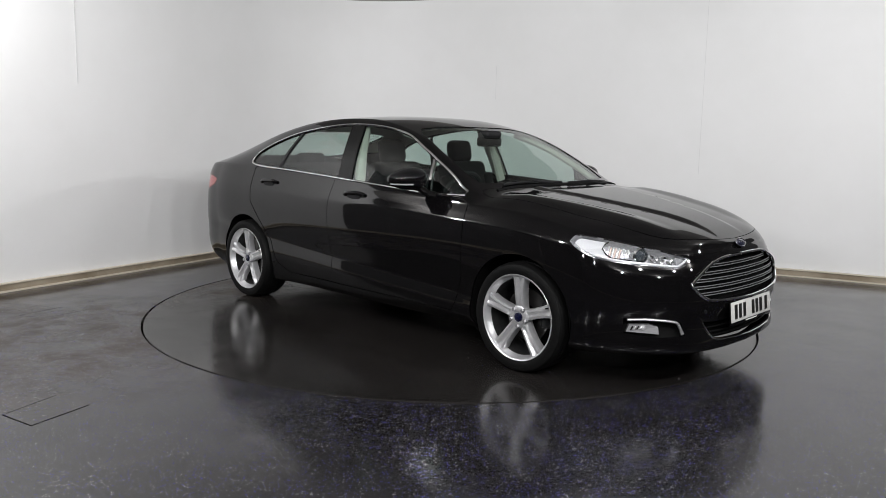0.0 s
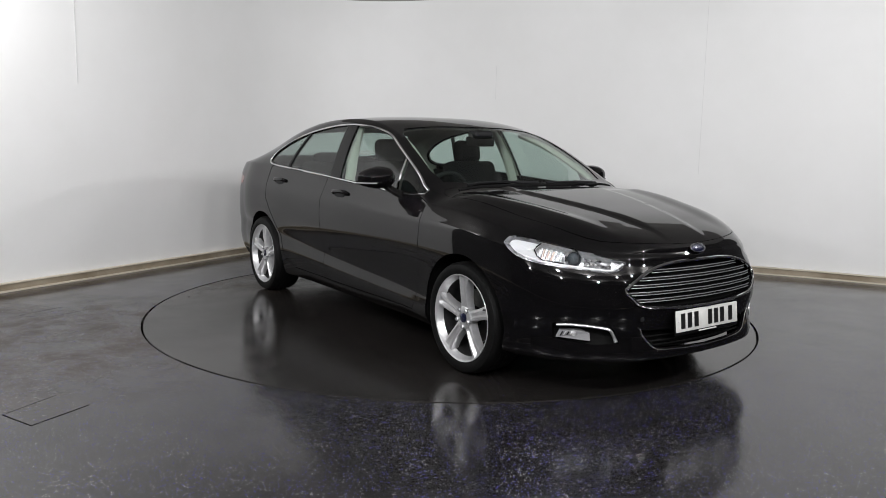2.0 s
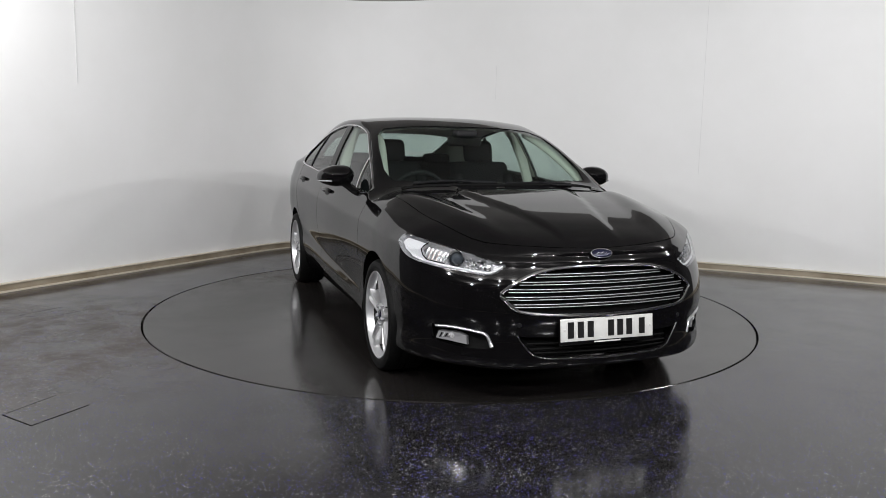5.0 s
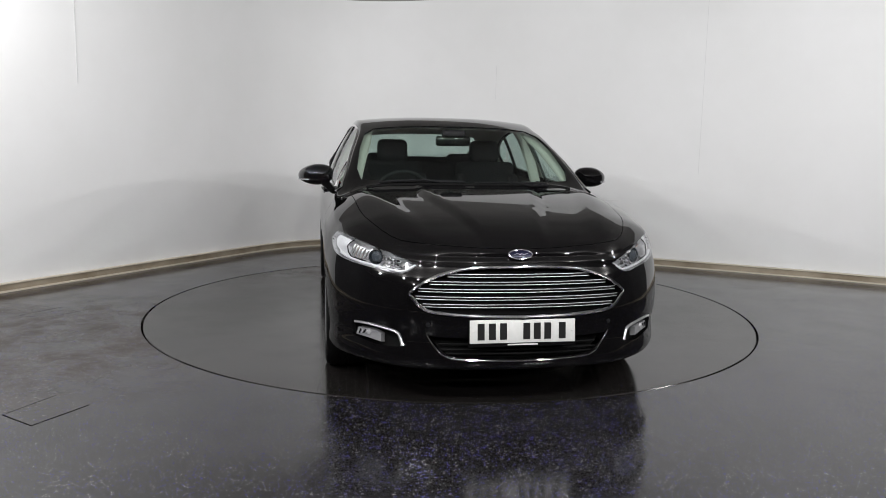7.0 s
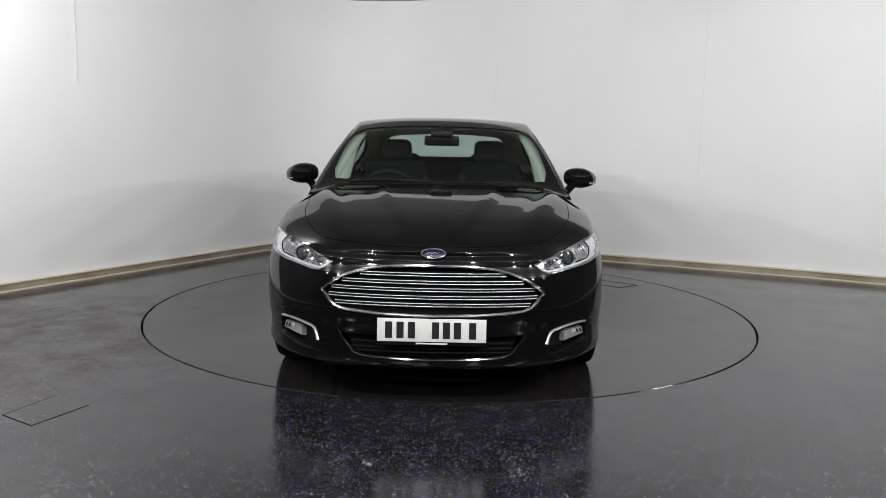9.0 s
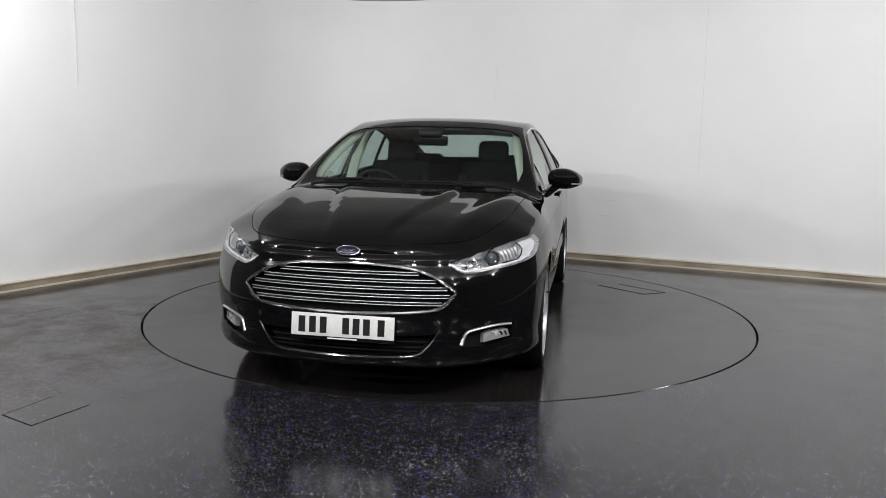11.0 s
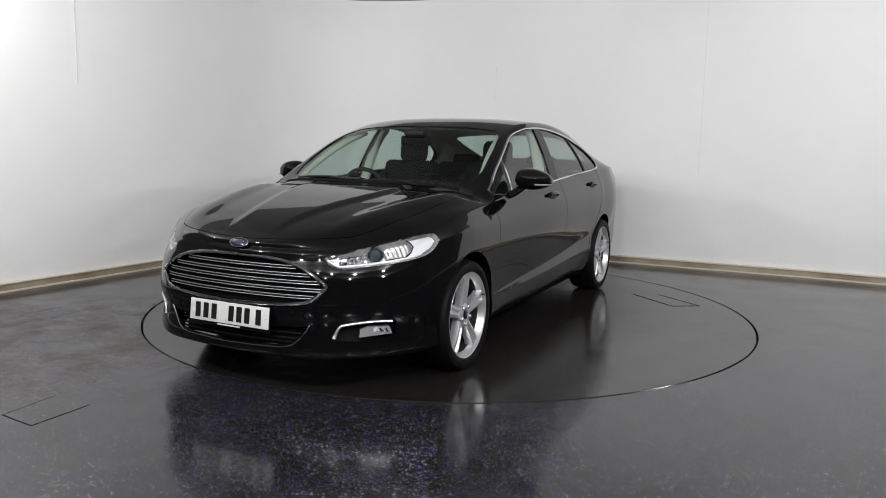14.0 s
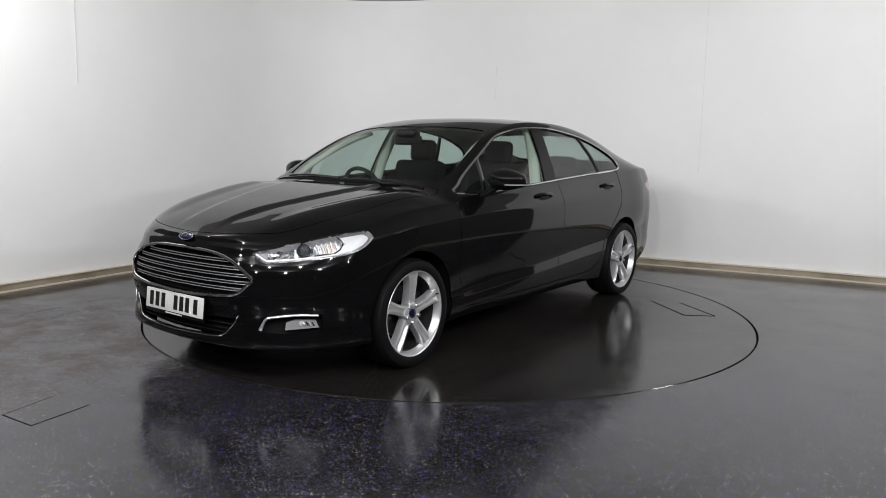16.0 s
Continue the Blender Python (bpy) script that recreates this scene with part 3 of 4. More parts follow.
def at_front(y, z, d=0.0):
    p, n = probe((5, abs(y), z), (-1, 0, 0))
    n = n if n.x > 0 else -n
    p = p + n * d
    return Vector((p.x, math.copysign(p.y, y), p.z))


def at_side(x, z, d=0.0):
    p, n = probe((x, 3, z), (0, -1, 0))
    n = n if n.y > 0 else -n
    return p + n * d


def at_top(x, y, d=0.0):
    p, n = probe((x, abs(y), 4), (0, 0, -1))
    n = n if n.z > 0 else -n
    p = p + n * d
    return Vector((p.x, math.copysign(p.y, y), p.z))


def at_corner(u, z, d=0.0):
    U, N = Vector((0.77, -0.64, 0)), Vector((0.64, 0.77, 0))
    p, n = probe(u * U + Vector((0, 0, z)) + 3.5 * N, -N)
    n = n if n.dot(N) > 0 else -n
    return p + n * d


def islands(bm):
    """The separate panes of a sheet, each in a bmesh of its own."""
    left, out = set(bm.faces), []
    while left:
        heap = [left.pop()]
        got = list(heap)
        while heap:
            f = heap.pop()
            for e in f.edges:
                for g in e.link_faces:
                    if g in left:
                        left.remove(g)
                        heap.append(g)
                        got.append(g)
        if len(got) > 12:
            out.append(lift(bm, got))
    return out


def build_body():
    part("body", rimmed(whole(SHELL["body"].copy()), 0.012), PAINT, car, sharp=50)
    part("bonnet", rimmed(whole(SHELL["bonnet"].copy()), 0.012), PAINT, car, "creased black bonnet", sharp=50)
    both("front_door", rimmed(SHELL["front_door"].copy(), 0.02), PAINT, sharp=50)
    both("rear_door", rimmed(SHELL["rear_door"].copy(), 0.02), PAINT, sharp=50)
    part("panel_gap", pushed(whole(SHELL["bonnet_gap"].copy()), -0.006), DARK, car, "dark shut line round the bonnet")
    both("panel_gap", pushed(SHELL["door_gap"].copy(), -0.006), DARK, "dark shut line round the doors")
    part("windscreen", pushed(whole(SHELL["windscreen"].copy()), -0.004), GLASS, car, "green-tinted windscreen")
    part("rear_window", pushed(whole(SHELL["rear_window"].copy()), -0.004), REARGLASS, car, "tinted rear window")
    for pane in islands(SHELL["side_glass"]):
        both("side_window", pushed(pane, -0.006), REARGLASS, "tinted side glass")
    both("window_trim", rimmed(pushed(SHELL["chrome_strip"].copy(), 0.001), 0.012), GLOSSB, "gloss black window edge with a chrome bead")


build_body()


# ---------------- car: openings, lights and trim ----------------
def flipped(bm):
    bmesh.ops.reverse_faces(bm, faces=bm.faces)
    return bm


def front_end():
    # grille
    g = part("grille", rimmed(pushed(whole(SHELL["grille"].copy()), 0.0), 0.05), GLOSSB, car, "chrome-barred grille")
    bm = g.data
    back = pushed(whole(SHELL["grille"].copy()), -0.05)
    part("grille_back", back, DARK, g)
    # the opening itself is left free: only its rim stays
    rim = bmesh.new()
    rim.from_mesh(bm)
    own = len(SHELL["grille"].faces) * 2
    bmesh.ops.delete(rim, geom=[f for f in list(rim.faces)[:own]], context="FACES")
    rim.to_mesh(bm)
    rim.free()
    half = [at_front(y, z, 0.004) for y, z in GRILLE]
    loop = half + [Vector((p.x, -p.y, p.z)) for p in half[::-1]][1:-1]
    t = bmesh.new()
    tube(t, loop, lambda k: 0.0085, 8, True)
    part("surround", t, CHROME, g, "chrome grille surround")
    for z in (0.675, 0.638, 0.601, 0.564, 0.528):
        w = 0.0
        for i in range(len(GRILLE) - 1):
            (y0, z0), (y1, z1) = GRILLE[i], GRILLE[i + 1]
            if (z0 - z) * (z1 - z) <= 0 and z0 != z1:
                w = max(w, y0 + (y1 - y0) * (z - z0) / (z1 - z0))
        w -= 0.012
        line = [at_front(w * k, z, -0.020) for k in np.linspace(-1, 1, 41)]
        b = bmesh.new()
        tube(b, line, 0.008, 6, flat=0.9)
        sl = part("slat", b, PILLAR, g, "dark slat with two chrome edges")
        for dz in (0.0068, -0.0068):
            b = bmesh.new()
            tube(b, [p + Vector((0.008, 0, dz)) for p in line], 0.0025, 8)
            part("chrome_edge", b, SLATEDGE, sl)
    # lower intake with slats and a chrome lip line
    part("lower_intake", pushed(whole(SHELL["intake"].copy()), -0.055), DARK, car, "dark lower air intake")
    for z in (0.335, 0.312, 0.292):
        b = bmesh.new()
        tube(b, [at_front(y, z, -0.03) for y in np.linspace(-0.40, 0.40, 21)], 0.005, 6)
        part("intake_slat", b, DARK, car)
    lip = [(0.456, 0.390), (0.440, 0.358), (0.413, 0.322), (0.385, 0.290), (0.350, 0.274), (0.30, 0.267), (0.15, 0.262), (0.0, 0.260)]
    lip = [at_front(y, z, 0.003) for y, z in lip]
    b = bmesh.new()
    tube(b, lip + [Vector((p.x, -p.y, p.z)) for p in lip[::-1]][1:], 0.0042, 8)
    part("chrome_lip", b, CHROME, car, "thin chrome line under the intake")
    # badge
    m = Matrix.Translation(at_front(0, 0.765, 0.006)) @ Euler((0, radians(-35), 0)).to_matrix().to_4x4()
    b = bmesh.new()
    bmesh.ops.create_uvsphere(b, u_segments=32, v_segments=12, radius=1.0, matrix=m @ Matrix.Diagonal((0.006, 0.056, 0.023, 1)))
    bd = part("badge", b, BLUE, car, "blue oval badge with a chrome rim")
    b = bmesh.new()
    tube(b, [m @ Vector((0.001, 0.058 * math.cos(t), 0.025 * math.sin(t))) for t in np.linspace(0, 2 * math.pi, 40, endpoint=False)], 0.0032, 8, True)
    part("badge_rim", b, CHROME, bd)
    b = bmesh.new()
    tube(b, [m @ Vector((0.006, y, 0.004 * math.sin(y * 260))) for y in np.linspace(-0.034, 0.034, 30)], 0.0014, 6)
    part("badge_mark", b, CHROME, bd)
    # number plate
    px = at_front(0, 0.41).x + 0.012
    pm = pose(px, 0, 0.404, 0, -6, 0)
    b = bmesh.new()
    box(b, (-0.004, 0, -0.004), (0.008, 0.532, 0.132), 0.003, 2, pm)
    pl = part("number_plate", b, GLOSSB, car, "white number plate with dark characters")
    b = bmesh.new()
    box(b, (0.002, 0, 0.004), (0.005, 0.52, 0.111), 0.002, 2, pm)
    part("plate_face", b, WHITE, pl)
    for c in (0.105, 0.21, 0.315, 0.535, 0.635, 0.735, 0.875):
        b = bmesh.new()
        box(b, (0.0055, -0.26 + 0.52 * c, 0.004), (0.002, 0.034, 0.079), 0.0005, 1, pm)
        part("character_bar", b, INK, pl)
    b = bmesh.new()
    box(b, (0.0012, 0.0, -0.060), (0.002, 0.15, 0.007), 0.0005, 1, pm)
    part("small_print_bar", b, WHITE, pl)
    for y in (-0.239, 0.245):
        b = bmesh.new()
        spin(b, [(0.0, 0.004), (0.0045, 0.003), (0.005, 0.0)], 12)
        bmesh.ops.transform(b, matrix=pm @ pose(0.0045, y, 0.004, 0, 0, -90), verts=b.verts)
        part("plate_screw", b, WHITE, pl)
    # parking sensors
    for y in (-0.45, 0.45):
        b = bmesh.new()
        p = at_front(y, 0.435, 0.002)
        spin(b, [(0.0, 0.004), (0.011, 0.003), (0.012, 0.0)], 16, "y", (0, 0, 0))
        bmesh.ops.transform(b, matrix=Matrix.Translation(p) @ Euler((0, 0, radians(-90 + (18 if y > 0 else -18)))).to_matrix().to_4x4(), verts=b.verts)
        part("parking_sensor", b, TRIM, car)


def head_lamps():
    for flip in (1, -1):
        fix = (lambda b: b) if flip == 1 else (lambda b: (lambda m: (b.free(), m)[1])(mirrored(b)))
        lens = part("headlight", fix(pushed(SHELL["headlight"].copy(), 0.002)), CLEAR, car, "clear headlight with chrome projector")
        # housing
        b = pushed(SHELL["headlight"].copy(), -0.07)
        part("housing", fix(b), LAMPBODY, lens)
        b = bmesh.new()
        n = len(LAMP)
        ring = [[b.verts.new(at_corner(u, z, d)) for u, z in LAMP] for d in (0.0, -0.072)]
        for i in range(n):
            b.faces.new((ring[0][i], ring[1][i], ring[1][(i + 1) % n], ring[0][(i + 1) % n]))
        part("lamp_wall", fix(b), LAMPBODY, lens)
        # outer white light guide, carried on as a strip along the lower edge
        b = bmesh.new()
        pts = [(0.800, 0.788), (0.812, 0.803), (0.835, 0.812), (0.962, 0.797), (0.934, 0.764), (0.985, 0.708), (0.905, 0.723), (0.832, 0.754)]
        lo = [b.verts.new(at_corner(u, z, -0.05)) for u, z in pts]
        hi = [b.verts.new(at_corner(u, z, -0.018)) for u, z in pts]
        b.faces.new(hi)
        for i in range(len(pts)):
            b.faces.new((lo[i], lo[(i + 1) % len(pts)], hi[(i + 1) % len(pts)], hi[i]))
        bmesh.ops.recalc_face_normals(b, faces=b.faces)
        part("light_guide", fix(b), GUIDE, lens, "white outer light guide", smooth=False)
        b = bmesh.new()
        line = [at_corner(u, z, -0.012) for u, z in ((0.900, 0.727), (0.98, 0.710), (1.08, 0.698), (1.20, 0.688), (1.30, 0.680), (1.338, 0.679), (1.365, 0.692), (1.392, 0.710))]
        tube(b, line, 0.006, 8)
        part("light_strip", fix(b), GUIDE, lens, "white running-light strip")
        b = bmesh.new()
        tube(b, [at_corner(u, z, -0.016) for u, z in ((0.978, 0.800), (0.955, 0.783), (0.944, 0.764), (0.960, 0.735), (0.995, 0.714), (1.06, 0.709), (1.10, 0.706))], 0.0035, 6)
        part("bezel", fix(b), GLOSSB, lens, "thin dark bezel line")
        # ribbed reflector beside the projector
        for k in range(10):
            u = 0.968 + 0.0125 * k
            b = bmesh.new()
            tube(b, [at_corner(u + 0.016 * s, 0.720 + (0.064 - 0.0022 * k) * s, -0.030 - 0.014 * (k % 2)) for s in np.linspace(0, 1, 5)], 0.0058, 6)
            part("reflector_rib", fix(b), AMBER if k in (1, 3, 5) else BRIGHT, lens)
        # projector
        c = at_corner(1.145, 0.735, -0.042)
        aim = Euler((0, 0, radians(-62))).to_matrix().to_4x4()
        b = bmesh.new()
        spin(b, [(0.0, 0.030), (0.013, 0.028), (0.025, 0.020), (0.032, 0.006), (0.034, -0.01)], 32)
        bmesh.ops.transform(b, matrix=Matrix.Translation(c) @ aim, verts=b.verts)
        part("projector", fix(b), LENS, lens, "glass projector lens")
        b = bmesh.new()
        spin(b, [(0.034, -0.03), (0.034, 0.014), (0.038, 0.020), (0.046, 0.012), (0.049, -0.03)], 32)
        bmesh.ops.transform(b, matrix=Matrix.Translation(c) @ aim, verts=b.verts)
        part("projector_ring", fix(b), CHROME, lens)
        # faceted inner reflector towards the grille
        rnd = random.Random(4)
        for i in range(6):
            for j in range(3):
                u = 1.212 + 0.023 * i
                z = 0.698 + 0.0165 * j - 0.003 * i + 0.002 * j
                if j == 2 and i > 3:
                    continue
                b = bmesh.new()
                tilt = Euler((rnd.uniform(-0.5, 0.5), rnd.uniform(-0.6, 0.3), radians(50) + rnd.uniform(-0.7, 0.7))).to_matrix().to_4x4()
                box(b, (0, 0, 0), (0.018, 0.021, 0.016), 0.003, 1, Matrix.Translation(at_corner(u, z, -0.038 - 0.008 * ((i + j) % 2))) @ tilt)
                part("reflector_facet", fix(b), REFLECTOR, lens)
        b = bmesh.new()
        pts = [(1.335, 0.722), (1.385, 0.710), (1.362, 0.694), (1.338, 0.688)]
        lo = [b.verts.new(at_corner(u, z, -0.05)) for u, z in pts]
        hi = [b.verts.new(at_corner(u, z, -0.024)) for u, z in pts]
        b.faces.new(hi)
        for i in range(len(pts)):
            b.faces.new((lo[i], lo[(i + 1) % len(pts)], hi[(i + 1) % len(pts)], hi[i]))
        bmesh.ops.recalc_face_normals(b, faces=b.faces)
        part("inner_panel", fix(b), INDICATOR, lens, "grey inner indicator panel", smooth=False)


def fog_lamps():
    for flip in (1, -1):
        fix = (lambda b: b) if flip == 1 else (lambda b: (lambda m: (b.free(), m)[1])(mirrored(b)))
        fl = part("fog_light", fix(pushed(SHELL["fog_recess"].copy(), -0.04)), DARK, car, "fog light in a recess with a chrome bracket")
        b = bmesh.new()
        n = len(FOG)
        ring = [[b.verts.new(at_corner(u, z, d)) for u, z in FOG] for d in (0.0, -0.042)]
        for i in range(n):
            b.faces.new((ring[0][i], ring[1][i], ring[1][(i + 1) % n], ring[0][(i + 1) % n]))
        part("recess_wall", fix(b), GLOSSB, fl)
        b = bmesh.new()
        line = curve_poly([(1.080, 0.396), (1.17, 0.401), (1.27, 0.394), (1.335, 0.384)], 4, False) + curve_poly([(1.350, 0.372), (1.364, 0.345), (1.376, 0.320)], 3, False)
        tube(b, [at_corner(u, z, -0.002) for u, z in line], lambda k: 0.009 + 0.002 * k, 10, flat=0.75)
        part("chrome_bracket", fix(b), BRIGHT, fl, "bright chrome bracket")
        b = bmesh.new()
        pts = [(1.092, 0.368), (1.20, 0.370), (1.245, 0.360), (1.250, 0.322), (1.076, 0.332)]
        lo = [b.verts.new(at_corner(u, z, -0.038)) for u, z in pts]
        hi = [b.verts.new(at_corner(u, z, -0.008)) for u, z in pts]
        b.faces.new(hi)
        for i in range(len(pts)):
            b.faces.new((lo[i], lo[(i + 1) % len(pts)], hi[(i + 1) % len(pts)], hi[i]))
        bmesh.ops.recalc_face_normals(b, faces=b.faces)
        for k in range(4):
            r = bmesh.new()
            u = 1.10 + 0.016 * k
            tube(r, [at_corner(u, 0.340 + 0.003 * k, -0.006), at_corner(u + 0.012, 0.362, -0.006)], 0.0035, 6)
            part("lens_rib", fix(r), BRIGHT if k % 2 else DARK, fl)
        part("fog_lens", fix(b), INDICATOR, fl, "bright fog lamp lens", smooth=False)
        b = bmesh.new()
        spin(b, [(0.0, 0.014), (0.012, 0.011), (0.018, 0.0)], 20)
        bmesh.ops.transform(b, matrix=Matrix.Translation(at_corner(1.165, 0.355, -0.016)) @ Euler((0, 0, radians(-50))).to_matrix().to_4x4(), verts=b.verts)
        part("fog_bulb", fix(b), LAMPBODY, fl)


def side_trim():
    for nm, mat, lab in (("pillar_b", PILLAR, "black door pillar"), ("bar_c", TRIM, ""), ("bar_a", CHROME, "thin chrome quarter-light bar")):
        if nm in SHELL:
            both({"pillar_b": "door_pillar", "bar_c": "window_bar", "bar_a": "quarter_light_bar"}[nm], rimmed(pushed(SHELL[nm].copy(), 0.001), 0.02), mat, lab)
    both("tail_light", pushed(SHELL["tail_lamp"].copy(), 0.001), RED, "red tail light")
    for x, z, y in ((-0.035, 0.912, 0), (-1.085, 0.948, 0)):
        b = bmesh.new()
        c = at_side(x - 0.005, z - 0.004, 0.0)
        bmesh.ops.create_uvsphere(b, u_segments=24, v_segments=12, radius=1.0, matrix=Matrix.Translation(c) @ Matrix.Diagonal((0.074, 0.005, 0.034, 1)))
        h1, h2 = both("door_handle", b, TRIM, "black pull handle over a dark cup")
        for h, s in ((h1, 1), (h2, -1)):
            b = bmesh.new()
            pts = [at_side(x + dx, z + 0.012 + dz, 0.024 - d) for dx, dz, d in ((0.105, 0.001, 0.022), (0.08, 0.004, 0.006), (0.03, 0.005, 0.0), (-0.03, 0.004, 0.0), (-0.08, 0.002, 0.004), (-0.105, -0.001, 0.022))]
            pts = curve_poly([tuple(p) for p in pts], 3, False)
            tube(b, pts, 0.0125, 10, flat=1.1)
            if s < 0:
                m = mirrored(b)
                b.free()
                b = m
            part("grip", b, PAINT, h)
    # chrome bead round the side windows
    b = bmesh.new()
    bead = curve_poly(grow(DLO, 0.009), 2)
    tube(b, [at_side(x, z, 0.002) for x, z in bead], 0.0092, 8, True, 0.75)
    both("window_bead", b, CHROME, "bright chrome bead round the side windows")
    # mirrors
    for s in (1, -1):
        fix = (lambda b: b) if s == 1 else (lambda b: (lambda m: (b.free(), m)[1])(mirrored(b)))
        b = bmesh.new()
        bmesh.ops.create_uvsphere(b, u_segments=32, v_segments=20, radius=1.0)
        for v in b.verts:
            x, y, z = v.co
            taper = 1 - 0.30 * max(0, y)
            zz = math.copysign(abs(z) ** 0.75, z) * 0.074 * taper * (1.0 if z > 0 else 0.9)
            yy = math.copysign(abs(y) ** 0.8, y) * 0.117
            xx = (x * 0.108 if x > 0 else max(x * 0.085, -0.038)) - 0.05 * max(0, y) ** 1.5
            v.co = (0.580 + xx, 0.970 + yy, 1.055 + zz + 0.012 * (1 - y) * 0.5)
        mi = part("wing_mirror", fix(b), PAINT, car, "black door mirror with a clear indicator strip", sharp=60)
        b = bmesh.new()
        tube(b, [(0.70, 0.835, 0.958), (0.66, 0.86, 0.97), (0.62, 0.89, 0.995), (0.60, 0.93, 1.025)], lambda k: 0.036 - 0.004 * k, 12, flat=0.7)
        part("stalk", fix(b), GLOSSB, mi)
        b = bmesh.new()
        arc = [(0.580 + 0.112 * math.cos(t) - 0.05 * max(0, math.sin(t)) ** 1.5, 0.970 + 0.112 * math.sin(t) ** 0.8, 1.036 - 0.004 * math.sin(t)) for t in np.linspace(0.35, 1.5, 14)]
        tube(b, arc, 0.0065, 8, flat=0.8)
        part("indicator", fix(b), INDICATOR, mi, "clear indicator strip")
        b = bmesh.new()
        box(b, (0.537, 0.968, 1.058), (0.006, 0.15, 0.095), 0.002, 2)
        part("mirror_glass", fix(b), CHROME, mi)


def wipers():
    for y0, y1, x0, x1 in ((-0.58, -0.04, 1.022, 1.07), (0.02, 0.50, 1.085, 1.062)):
        b = bmesh.new()
        tube(b, [at_top(x0 + (x1 - x0) * k - 0.0, y0 + (y1 - y0) * k, 0.008) for k in np.linspace(0, 1, 9)], 0.007, 6)
        w = part("wiper", b, TRIM, car, "black wiper at the foot of the windscreen")
        b = bmesh.new()
        tube(b, [at_top(1.075, y1, 0.006), at_top((x0 + x1) / 2 + 0.03, (y0 + y1) / 2 + 0.12, 0.008), at_top((x0 + x1) / 2, (y0 + y1) / 2, 0.012)], 0.007, 6)
        part("wiper_arm", b, TRIM, w)
    b = bmesh.new()
    pts = [(1.112 - 0.03 * (abs(k) / 0.7) ** 2 * 2, k) for k in np.linspace(-0.66, 0.66, 25)]
    tube(b, [at_top(x - 0.012, y, -0.004) for x, y in pts], 0.013, 8)
    part("cowl", b, DARK, car)


def wheel_arches():
    for sx in (1, -1):
        b = bmesh.new()
        prof = [(HUB_X * sx + (ARCH + 0.004) * math.cos(t), HUB_Z + (ARCH + 0.004) * math.sin(t)) for t in np.linspace(-0.42, math.pi + 0.42, 34)]
        outer = [at_side(x, min(max(z, 0.2), 0.75), -0.004) for x, z in prof]
        o = [b.verts.new((x, p.y - 0.006, z)) for (x, z), p in zip(prof, outer)]
        i = [b.verts.new((x, 0.56, z)) for x, z in prof]
        for k in range(len(o) - 1):
            b.faces.new((o[k], i[k], i[k + 1], o[k + 1]))
        b.faces.new(i)
        both("arch_liner", b, DARK, "dark wheel arch lining")
    b = bmesh.new()
    box(b, (0, 0, 0.215), (4.2, 1.14, 0.05), 0.01)
    box(b, (0, 0, 0.215), (2.05, 1.55, 0.05), 0.01)
    part("underbody", b, DARK, car)


